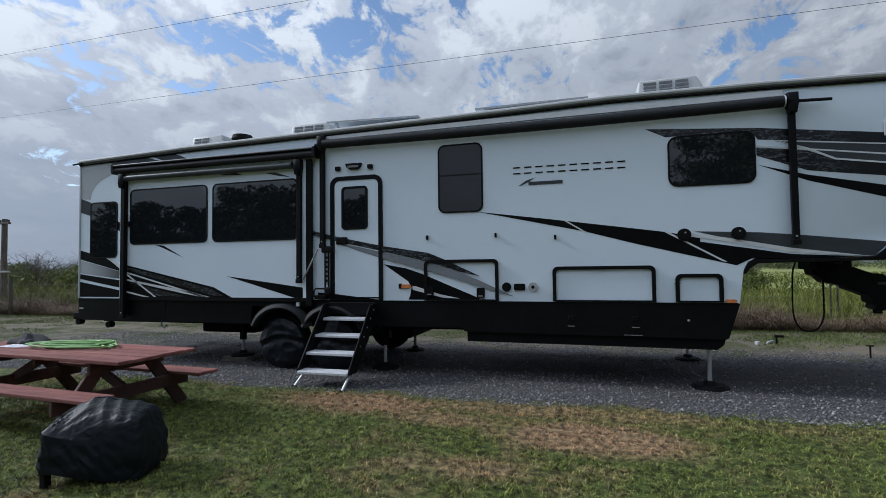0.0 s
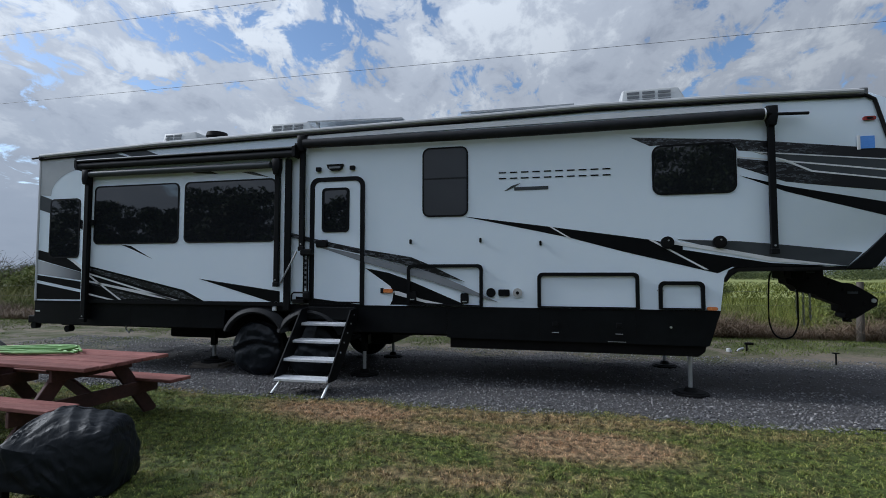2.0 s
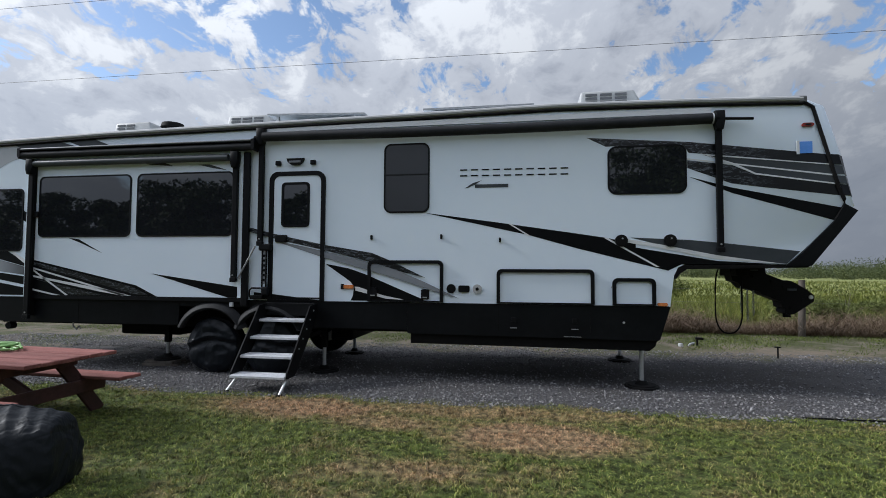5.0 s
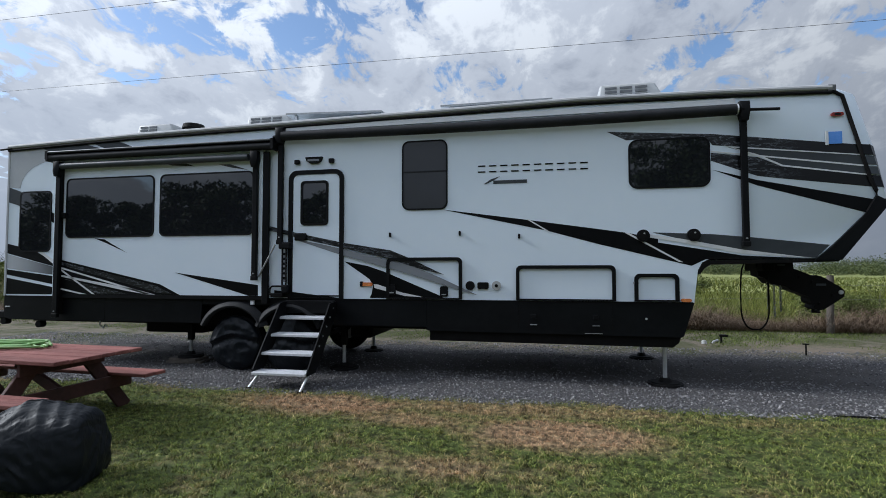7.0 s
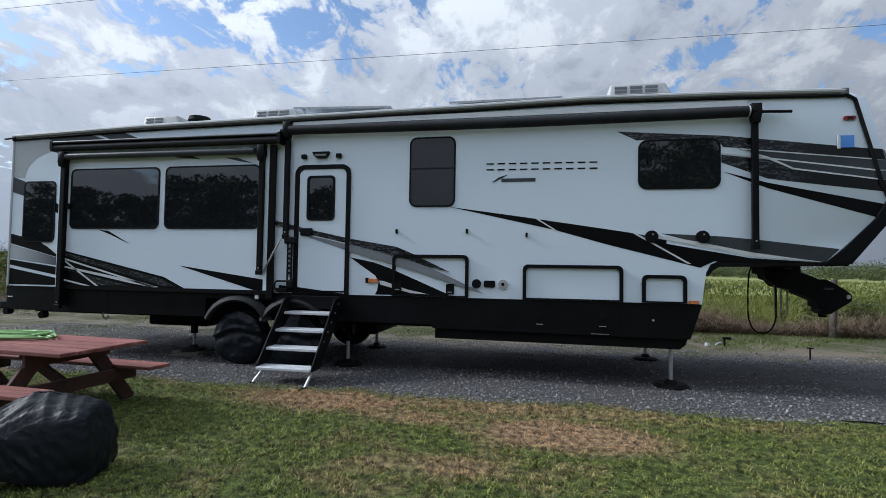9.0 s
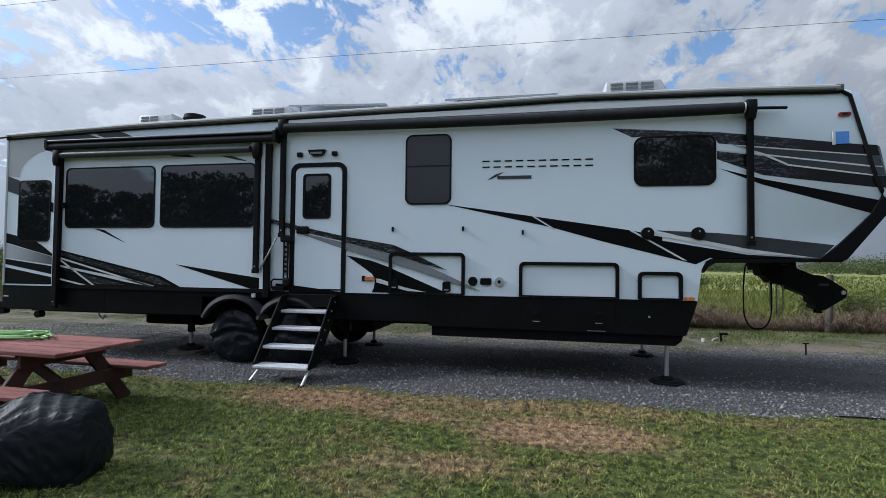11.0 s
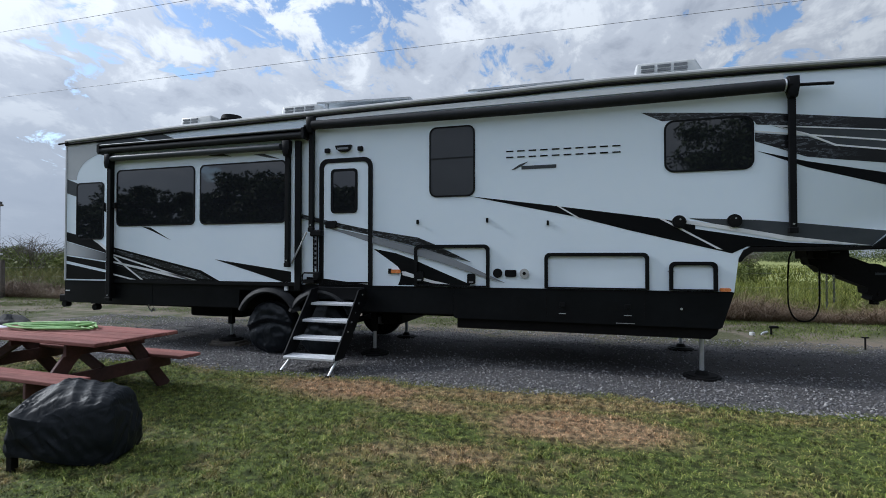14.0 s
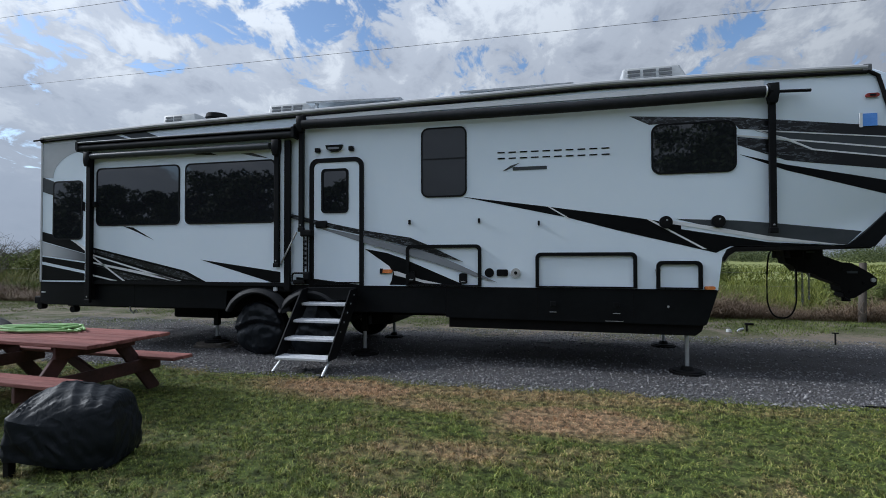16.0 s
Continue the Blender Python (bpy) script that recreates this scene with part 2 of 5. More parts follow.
def lawn_colour(t, green, straw, rnd):
    """Mown grass: greens that vary, with dead straw-coloured patches by the gravel and in the middle."""
    pos = nd(t, "ShaderNodeNewGeometry").outputs["Position"]
    s = nd(t, "ShaderNodeSeparateXYZ", Vector=pos).outputs
    w = noise_tex(t, pos, 1.9, 5.0, 0.7)
    fine = noise_tex(t, pos, 15.0, 4.0, 0.7)
    dead = math_node(t, "MULTIPLY", ellipse(t, s, -0.02, 4.26, 0.80, 0.36, w), 1.55)
    for *spot, strength in ((-2.75, 4.80, 0.95, 0.38, 1.5), (-0.6, 5.0, 1.6, 0.30, 0.75), (1.9, 4.95, 1.3, 0.22, 0.3), (-0.9, 3.35, 0.5, 0.22, 0.8), (-1.5, 4.5, 0.7, 0.25, 0.8)):
        e = ellipse(t, s, *spot, w)
        dead = math_node(t, "MAXIMUM", dead, math_node(t, "MULTIPLY", e, strength))
    patchy = ramp(t, noise_tex(t, pos, 1.1, 5.0, 0.65), [(0.47, 0.0), (0.65, 0.72)])
    dead = math_node(t, "MAXIMUM", dead, patchy)
    lush = ellipse(t, s, -4.0, 3.9, 1.4, 0.9, w)
    lush = math_node(t, "MAXIMUM", lush, ellipse(t, s, 2.4, 3.9, 1.3, 0.8, w))
    dead = math_node(t, "MULTIPLY", dead, math_node(t, "SUBTRACT", 1.0, math_node(t, "MULTIPLY", lush, 0.85)))
    dead = math_node(t, "ADD", dead, math_node(t, "MULTIPLY", math_node(t, "SUBTRACT", fine, 0.5), 0.8))
    dead = math_node(t, "ADD", dead, math_node(t, "MULTIPLY", math_node(t, "SUBTRACT", rnd, 0.62), 0.5), clamp=True)
    g = mix(t, fine, green[0], green[1])
    g = mix(t, rnd, g, green[2])
    st = mix(t, fine, straw[0], straw[1])
    return mix(t, dead, g, st), s, pos, w, fine


def blade_material(name, lawn=True, greens=None, dry=None):
    m, t, b = material(name)
    rnd = nd(t, "ShaderNodeNewGeometry").outputs["Random Per Island"]
    if lawn:
        col, *_ = lawn_colour(t, ((0.062, 0.090, 0.016), (0.118, 0.148, 0.028), (0.180, 0.203, 0.046)), ((0.31, 0.190, 0.104), (0.44, 0.288, 0.166)), rnd)
        tuft = ramp(t, noise_tex(t, nd(t, "ShaderNodeNewGeometry").outputs["Position"], 13.0, 3.0, 0.7), [(0.38, 0.34), (0.62, 1.72)])
        col = mix(t, 1.0, col, nd(t, "ShaderNodeCombineColor", i0=tuft, i1=tuft, i2=tuft).outputs[0], "MULTIPLY")
    else:
        pos = nd(t, "ShaderNodeNewGeometry").outputs["Position"]
        n = noise_tex(t, pos, 0.35, 4.0, 0.6)
        f = math_node(t, "ADD", math_node(t, "MULTIPLY", n, 0.7), math_node(t, "MULTIPLY", rnd, 0.4), clamp=True)
        col = ramp(t, f, [(0.3, greens[0]), (0.55, greens[1]), (0.75, greens[2]), (0.85, dry)])
    plug(t, b.inputs["Base Color"], col)
    b.inputs["Roughness"].default_value = 0.65
    b.inputs["Specular IOR Level"].default_value = 0.25
    b.inputs["Subsurface Weight"].default_value = 0.0
    return m


M_blade = blade_material("lawn_blades")
M_tall = blade_material("tall_grass_blades", False, ((0.050, 0.072, 0.014), (0.100, 0.130, 0.028), (0.160, 0.185, 0.046)), (0.21, 0.19, 0.085))
M_far = blade_material("field_grass_blades", False, ((0.040, 0.055, 0.009), (0.098, 0.115, 0.018), (0.160, 0.172, 0.030)), (0.21, 0.18, 0.062))
M_brown = blade_material("dry_grass_blades", False, ((0.062, 0.042, 0.026), (0.135, 0.092, 0.058), (0.23, 0.165, 0.105)), (0.17, 0.16, 0.055))
M_brush = blade_material("brush_blades", False, ((0.075, 0.085, 0.022), (0.145, 0.150, 0.040), (0.21, 0.205, 0.065)), (0.22, 0.175, 0.095))
M_leaf = blade_material("leaves", False, ((0.020, 0.032, 0.013), (0.036, 0.056, 0.022), (0.055, 0.08, 0.03)), (0.08, 0.09, 0.04))
M_woods = blade_material("far_leaves", False, ((0.036, 0.050, 0.018), (0.060, 0.078, 0.026), (0.095, 0.112, 0.036)), (0.13, 0.13, 0.05))
M_bush = blade_material("bush_leaves", False, ((0.072, 0.090, 0.022), (0.118, 0.142, 0.036), (0.172, 0.190, 0.055)), (0.23, 0.21, 0.085))


def stone_material():
    m, t, b = material("gravel_stone")
    rnd = nd(t, "ShaderNodeNewGeometry").outputs["Random Per Island"]
    pos = nd(t, "ShaderNodeNewGeometry").outputs["Position"]
    n = noise_tex(t, pos, 60.0, 3.0, 0.6)
    col = ramp(t, rnd, [(0.0, (0.034, 0.034, 0.038)), (0.45, (0.105, 0.102, 0.109)), (0.8, (0.20, 0.192, 0.195)), (0.985, (0.44, 0.425, 0.41))])
    plug(t, b.inputs["Base Color"], mix(t, 0.35, col, mix(t, n, (0.05, 0.05, 0.055), (0.26, 0.25, 0.25))))
    b.inputs["Roughness"].default_value = 0.8
    return m


M_stone = stone_material()


def ground_material():
    m, t, b = material("ground")
    base_rnd = noise_tex(t, nd(t, "ShaderNodeNewGeometry").outputs["Position"], 45.0, 3.0, 0.7)
    lawn, s, pos, w, fine = lawn_colour(t, ((0.032, 0.046, 0.011), (0.058, 0.076, 0.017), (0.078, 0.10, 0.024)), ((0.16, 0.11, 0.058), (0.24, 0.172, 0.096)), base_rnd)
    tuft = ramp(t, noise_tex(t, pos, 13.0, 3.0, 0.7), [(0.38, 0.40), (0.62, 1.45)])
    lawn = mix(t, 1.0, lawn, nd(t, "ShaderNodeCombineColor", i0=tuft, i1=tuft, i2=tuft).outputs[0], "MULTIPLY")
    g1 = noise_tex(t, pos, 42.0, 4.0, 0.75)
    g2 = noise_tex(t, pos, 0.9, 4.0, 0.6)
    gravel = ramp(t, g1, [(0.33, (0.030, 0.029, 0.031)), (0.5, (0.076, 0.073, 0.074)), (0.68, (0.175, 0.169, 0.167))])
    gravel = mix(t, ramp(t, g2, [(0.42, 0.0), (0.7, 0.6)]), gravel, (0.055, 0.05, 0.045))
    # dark stains and bare soil in the gravel
    stain_shade = ellipse(t, s, 3.3, 7.9, 1.3, 0.5, w)
    stain_shade = math_node(t, "MAXIMUM", stain_shade, ellipse(t, s, 0.2, 8.3, 1.6, 0.35, w))
    # shade beneath the body and nose is painted in with the soil here
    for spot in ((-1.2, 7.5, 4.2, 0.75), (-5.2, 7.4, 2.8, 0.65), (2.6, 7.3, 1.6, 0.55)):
        stain_shade = math_node(t, "MAXIMUM", stain_shade, ellipse(t, s, *spot, w))
    gravel = mix(t, math_node(t, "MULTIPLY", stain_shade, 0.65), gravel, (0.032, 0.028, 0.026))
    dirt = mix(t, fine, (0.085, 0.072, 0.053), (0.18, 0.152, 0.118))
    scrub = mix(t, noise_tex(t, pos, 3.0, 5.0, 0.7), (0.030, 0.042, 0.013), (0.085, 0.085, 0.032))
    patch = ramp(t, noise_tex(t, pos, 0.75, 5.0, 0.65, 0.4), [(0.46, 0.0), (0.56, 1.0)])
    bare = ellipse(t, s, 5.2, 10.0, 2.6, 0.85, w)
    bare = math_node(t, "MAXIMUM", bare, ellipse(t, s, -1.6, 9.6, 2.6, 0.8, w))
    for spot in ((-17.0, 10.4, 6.0, 0.40), (-15.0, 11.7, 7.0, 0.28)):
        bare = math_node(t, "MAXIMUM", bare, ellipse(t, s, *spot, w))
    bare = math_node(t, "MULTIPLY", bare, ramp(t, noise_tex(t, pos, 1.9, 5.0, 0.7, 0.6), [(0.40, 0.15), (0.56, 1.0)]))
    strip = mix(t, math_node(t, "MAXIMUM", patch, bare), scrub, mix(t, bare, dirt, mix(t, fine, (0.10, 0.080, 0.057), (0.22, 0.180, 0.132))))
    field = mix(t, noise_tex(t, pos, 0.12, 6.0, 0.6), (0.17, 0.195, 0.06), (0.25, 0.262, 0.095))
    edge = math_node(t, "ADD", s[1], math_node(t, "MULTIPLY", math_node(t, "SUBTRACT", w, 0.5), 1.1))
    wide = math_node(t, "ADD", s[1], math_node(t, "MULTIPLY", math_node(t, "SUBTRACT", g2, 0.5), 2.2))
    k1 = math_node(t, "MULTIPLY", math_node(t, "SUBTRACT", edge, 5.28), 6.0, clamp=True)
    k2 = math_node(t, "MULTIPLY", math_node(t, "SUBTRACT", wide, 8.9), 2.4, clamp=True)
    rear = math_node(t, "ADD", math_node(t, "MULTIPLY", s[0], -0.7), math_node(t, "MULTIPLY", math_node(t, "SUBTRACT", noise_tex(t, pos, 1.4, 5.0, 0.7), 0.5), 3.0))
    rear = math_node(t, "MULTIPLY", math_node(t, "SUBTRACT", rear, 6.0), 1.2, clamp=True)
    rear = math_node(t, "MULTIPLY", rear, math_node(t, "MULTIPLY", math_node(t, "SUBTRACT", edge, 5.6), 2.0, clamp=True))
    k2 = math_node(t, "MAXIMUM", k2, math_node(t, "MULTIPLY", rear, 0.85))
    k3 = math_node(t, "MULTIPLY", math_node(t, "SUBTRACT", wide, 12.6), 0.8, clamp=True)
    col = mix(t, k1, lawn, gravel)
    col = mix(t, k2, col, strip)
    col = mix(t, k3, col, field)
    plug(t, b.inputs["Base Color"], col)
    b.inputs["Roughness"].default_value = 0.9
    b.inputs["Specular IOR Level"].default_value = 0.2
    plug(t, b.inputs["Normal"], nd(t, "ShaderNodeBump", Height=g1, Strength=0.8, Distance=0.02).outputs[0])
    return m


M_ground = ground_material()

# ---- building helpers ----


def thing(name, base, label, category, group="", kind=""):
    e = new(name)
    e.empty_display_size = 0.2
    e.matrix_basis = pose(*base)
    return tagged(e, label, category, group, kind)


def part(name, bm, mat, parent=None, label="", smooth=False):
    """Links a bmesh, drawn in world coordinates, as one mesh object under a thing or a part."""
    me = bpy.data.meshes.new(name)
    bmesh.ops.recalc_face_normals(bm, faces=bm.faces)
    bm.to_mesh(me)
    bm.free()
    me.materials.append(mat)
    if smooth:
        me.polygons.foreach_set("use_smooth", [True] * len(me.polygons))
        me.set_sharp_from_angle(angle=radians(40))
    ob = new(name, me)
    if parent:
        ob.parent = parent
        if parent.type == "EMPTY":
            ob.matrix_parent_inverse = parent.matrix_basis.inverted()
    if label:
        ob["label"] = label
    return ob


def box(bm, x0, x1, y0, y1, z0, z1, bevel=0.0, m=None):
    r = bmesh.ops.create_cube(bm, size=1.0)
    t = Matrix.Translation(((x0 + x1) / 2, (y0 + y1) / 2, (z0 + z1) / 2)) @ Matrix.Diagonal((x1 - x0, y1 - y0, z1 - z0, 1))
    vs = r["verts"]
    bmesh.ops.transform(bm, matrix=(m @ t) if m else t, verts=vs)
    if bevel:
        es = {e for w in vs for e in w.link_edges}
        bmesh.ops.bevel(bm, geom=list(es), offset=bevel, segments=2, affect="EDGES", profile=0.5)
    return bm


def tube(bm, pts, r, seg=10, caps=True, closed=False):
    """A round bar along a line of points."""
    pts = [Vector(p) for p in pts]
    rings = []
    n = len(pts)
    for i, p in enumerate(pts):
        a = pts[(i - 1) % n] if (i or closed) else p
        c = pts[(i + 1) % n] if (i < n - 1 or closed) else p
        d = (c - a).normalized()
        s = d.cross(Vector((0, 0, 1)))
        if s.length < 1e-3:
            s = d.cross(Vector((0, 1, 0)))
        s.normalize()
        q = s.cross(d)
        rr = r[i] if isinstance(r, (list, tuple)) else r
        rings.append([bm.verts.new(p + rr * (math.cos(k * 2 * math.pi / seg) * s + math.sin(k * 2 * math.pi / seg) * q)) for k in range(seg)])
    for i in range(n if closed else n - 1):
        a, c = rings[i], rings[(i + 1) % n]
        for k in range(seg):
            bm.faces.new((a[k], a[(k + 1) % seg], c[(k + 1) % seg], c[k]))
    if caps and not closed:
        bm.faces.new(rings[0][::-1])
        bm.faces.new(rings[-1])
    return bm


def prism(bm, pts, y0, y1):
    """A flat outline of (x, z) points given thickness along y."""
    a = [bm.verts.new((x, y0, z)) for x, z in pts]
    c = [bm.verts.new((x, y1, z)) for x, z in pts]
    n = len(pts)
    bm.faces.new(a)
    bm.faces.new(c[::-1])
    for i in range(n):
        bm.faces.new((a[i], c[i], c[(i + 1) % n], a[(i + 1) % n]))
    return bm


def rrect(x0, x1, z0, z1, r, n=6, square_bottom=False):
    """The outline of a rectangle with rounded corners."""
    out = []
    for cx, cz, a0, sharp in ((x1 - r, z1 - r, 0, False), (x0 + r, z1 - r, 90, False), (x0 + r, z0 + r, 180, square_bottom), (x1 - r, z0 + r, 270, square_bottom)):
        for k in range(n + 1):
            a = radians(a0 + 90 * k / n)
            if sharp:
                out.append((x0 if a0 == 180 else x1, z0 + 1e-4 * k if a0 == 270 else z0 + 1e-4 * (n - k)))
            else:
                out.append((cx + r * math.cos(a), cz + r * math.sin(a)))
    return out


def ring(bm, outer, inner, y0, y1):
    """A frame between two outlines of equal count, with thickness along y."""
    n = len(outer)
    va = [bm.verts.new((x, y0, z)) for x, z in outer]
    vb = [bm.verts.new((x, y0, z)) for x, z in inner]
    vc = [bm.verts.new((x, y1, z)) for x, z in outer]
    vd = [bm.verts.new((x, y1, z)) for x, z in inner]
    for i in range(n):
        j = (i + 1) % n
        bm.faces.new((va[i], va[j], vb[j], vb[i]))
        bm.faces.new((vc[j], vc[i], vd[i], vd[j]))
        bm.faces.new((va[j], va[i], vc[i], vc[j]))
        bm.faces.new((vb[i], vb[j], vd[j], vd[i]))
    return bm


def disc(bm, c, r, depth, axis="Y", seg=24, r2=None):
    rot = {"X": pose(0, 0, 0, 0, 90, 0), "Y": pose(0, 0, 0, 90, 0, 0), "Z": Matrix()}[axis]
    bmesh.ops.create_cone(bm, cap_ends=True, segments=seg, radius1=r, radius2=r if r2 is None else r2, depth=depth, matrix=Matrix.Translation(c) @ rot)
    return bm


B = bmesh.new

# ---- ground ----


def axis_steps(lo, hi, near, fine, coarse):
    vals = list(np.arange(-near, near + fine / 2, fine))
    v, st = near, fine
    while v < max(abs(lo), hi):
        st *= coarse
        v += st
        vals += [v, -v]
    return sorted(w for w in vals if lo <= w <= hi)


def build_ground():
    xs = axis_steps(-1500, 1500, 12, 0.5, 1.25)
    ys = [w + 6 for w in axis_steps(-1500, 1500, 10, 0.5, 1.25)]
    bm = B()
    grid = [[bm.verts.new((x, y, 0.012 * (noise.noise(Vector((x * 0.6, y * 0.6, 3))) if y < 5 else 0))) for x in xs] for y in ys]
    for j in range(len(ys) - 1):
        for i in range(len(xs) - 1):
            bm.faces.new((grid[j][i], grid[j][i + 1], grid[j + 1][i + 1], grid[j + 1][i]))
    ob = part("ground", bm, M_ground, smooth=True)
    tagged(ob, "flat ground of mown lawn, grey gravel pad and open grass field", "ground", kind="structure")


build_ground()

# ---- fifth-wheel trailer ----
WALL, BACK = 6.30, 8.75           # near and far side walls
SLIDE = 6.25                      # face of the slide-out room
SILL = 1.08                       # lower edge of the white wall
ROOF = [(-8.87, 3.55), (-6.5, 3.62), (-4.0, 3.655), (-1.5, 3.69), (0.3, 3.725), (2.0, 3.705), (3.30, 3.67)]

rv = thing("travel_trailer", (-2.5, 7.5, 0), "white fifth-wheel travel trailer with black and grey stripes, parked on gravel", "trailer")


def shell():
    """Side outline carried across the width, with the front cap bulging towards the middle."""
    nose = [(3.42, 3.60), (3.56, 2.98), (3.75, 2.36), (3.64, 2.17), (3.27, 1.80), (3.09, 1.625)]
    tail = [(1.90, 1.62), (1.82, 1.58), (1.77, 1.48), (1.72, SILL), (-8.84, SILL)]
    outline = ROOF + nose + tail
    bulge = dict(zip(nose[:5], (1.02, 1.18, 0.86, 0.7, 0.6)))
    bulge[ROOF[-1]] = 0.75
    across = [(WALL, 0.0, 0.0), (WALL + 0.05, 0.13, 0.0), (WALL + 0.16, 0.21, 0.025), (WALL + 0.6, 0.30, 0.06), (7.525, 0.34, 0.09),
              (BACK - 0.6, 0.30, 0.06), (BACK - 0.16, 0.21, 0.025), (BACK - 0.05, 0.13, 0.0), (BACK, 0.0, 0.0)]
    bm = B()
    rows = []
    for y, dx, dz in across:
        rows.append([bm.verts.new((x + dx * bulge.get((x, z), 0.0), y, z + (dz if (x, z) in ROOF else 0.0))) for x, z in outline])
    n = len(outline)
    for a, c in zip(rows, rows[1:]):
        for i in range(n):
            bm.faces.new((a[i], a[(i + 1) % n], c[(i + 1) % n], c[i]))
    bm.faces.new(rows[0][::-1])
    bm.faces.new(rows[-1])
    return part("body", bm, M_wall, rv, "white fibreglass side wall with sloped front cap", smooth=True)


body = shell()

# roof edge: pale membrane lip above a black rubber gutter
bm = B()
tube(bm, [(x, WALL - 0.004, z + 0.006) for x, z in ROOF], 0.036, 10)
part("roof_edge", bm, M_roof, rv, "pale grey rolled roof edge")
bm = B()
tube(bm, [(x, WALL - 0.016, z - 0.052) for x, z in ROOF], 0.021, 8)
part("gutter", bm, M_rubber, rv, "black rubber rain gutter")
bm = B()
tube(bm, [(-9.02, WALL - 0.03, 3.515), (-8.80, WALL - 0.03, 3.53)], 0.016, 8)
part("gutter_spout", bm, M_rubber, rv)
bm = B()
tube(bm, [(3.30, WALL - 0.012, 3.64), (3.41, WALL - 0.012, 3.57), (3.475, WALL - 0.012, 3.32), (3.580, WALL - 0.012, 2.92), (3.668, WALL - 0.012, 2.57), (3.726, WALL - 0.012, 2.42), (3.732, WALL - 0.012, 2.34), (3.63, WALL - 0.012, 2.165)], 0.022, 8)
part("cap_piping", bm, M_rubber, rv, "black piping round the front cap", smooth=True)
bm = B()
box(bm, 3.25, 3.345, WALL - 0.034, WALL + 0.05, 3.625, 3.712, 0.015)
part("corner_cap", bm, M_slot, rv)
bm = B()
box(bm, -8.885, -8.845, WALL - 0.012, WALL + 0.05, SILL, 3.54, 0.008)
part("corner_trim", bm, M_lgrey, rv)
# thick black lower edge of the nose
bm = B()
prism(bm, [(3.72, 2.36), (3.862, 2.275), (3.34, 1.604), (3.05, 1.599), (3.24, 1.764), (3.61, 2.154)], WALL - 0.035, WALL + 0.25)
part("nose_edge", bm, M_skirt, rv, "thick black edge under the nose")
bm = B()
prism(bm, [(1.88, 1.609), (3.10, 1.619), (3.33, 1.619), (3.31, 1.584), (1.92, 1.559), (1.84, 1.504), (1.79, 1.434), (1.775, 1.484), (1.82, 1.574)], WALL - 0.02, BACK)
part("overhang_underside", bm, M_frame, rv, "dark underside of the raised bedroom")


def skirt_panel(name, pts, y0=WALL - 0.012, y1=WALL + 0.10):
    bm = B()
    prism(bm, pts, y0, y1)
    return part(name, bm, M_skirt, rv)


skirt_panel("rear_skirt", [(-8.86, SILL), (-8.86, 0.74), (-8.75, 0.70), (-5.19, 0.70), (-5.17, SILL)])
skirt_panel("wheel_skirt", [(-5.167, SILL), (-5.167, 0.98), (-3.1, 0.98), (-3.1, SILL)])
skirt_panel("middle_skirt", [(-3.097, SILL), (-3.097, 0.71), (-1.70, 0.71), (-1.70, SILL)])
front = skirt_panel("front_skirt", [(-1.697, SILL), (-1.697, 0.672), (-1.66, 0.662), (1.56, 0.645), (1.59, 0.66), (1.72, SILL)], WALL - 0.012, WALL + 0.04)
bm = B()
box(bm, -8.85, 1.70, WALL - 0.018, WALL - 0.010, SILL - 0.012, SILL + 0.006)
part("sill_strip", bm, M_black, rv)
bm = B()
box(bm, -7.735, -4.13, SLIDE - 0.012, SLIDE - 0.001, SILL - 0.02, 1.117)
part("slide_sill", bm, M_black, rv)
for x in (-6.9, -0.45, 0.74):
    bm = B()
    box(bm, x - 0.004, x + 0.004, WALL - 0.0155, WALL - 0.0118, 0.72, SILL - 0.02)
    part("skirt_seam", bm, M_rubber, rv)
# front drop and far side of the basement
bm = B()
prism(bm, [(-1.66, SILL + 0.3), (-1.66, 0.525), (1.47, 0.51), (1.545, 0.57), (1.69, SILL), (1.70, SILL + 0.3)], WALL + 0.042, BACK - 0.02)
part("basement", bm, M_frame, rv, "black pass-through storage bay")
# skirt latches and vents
for x, z in ((-0.25, 0.88), (0.54, 0.88)):
    bm = B()
    box(bm, x - 0.035, x + 0.035, WALL - 0.024, WALL - 0.012, z - 0.03, z + 0.03, 0.006)
    latch = part("latch", bm, M_black, front)
    bm = B()
    box(bm, x - 0.045, x + 0.045, WALL - 0.022, WALL - 0.012, z - 0.115, z - 0.105, 0.003)
    part("grip", bm, M_steel, front)
bm = B()
box(bm, 0.40, 0.62, WALL - 0.02, WALL - 0.012, 0.668, 0.675)
part("seam_clip", bm, M_steel, front)
bm = B()
disc(bm, (1.15, WALL - 0.018, 0.87), 0.014, 0.012)
part("stud", bm, M_alu, front)

# chassis below
for y in (6.85, 8.2):
    bm = B()
    box(bm, -8.9, -1.6, y - 0.04, y + 0.04, 0.62, 0.98)
    part("chassis_rail", bm, M_frame, rv)
bm = B()
box(bm, -8.8, -1.7, WALL + 0.12, BACK - 0.05, 0.96, 1.06)
part("underbelly", bm, M_frame, rv)
for x0, x1, z0 in ((-6.7, -5.6, 0.46), (-3.05, -2.7, 0.45)):
    bm = B()
    box(bm, x0, x1, 6.9, 8.3, z0, 0.95, 0.04)
    part("holding_tank", bm, M_frame, rv)
for x in (-4.63, -3.73):
    bm = B()
    tube(bm, [(x, 6.4, 0.42), (x, 8.65, 0.42)], 0.05, 10)
    part("axle", bm, M_frame, rv)
bm = B()
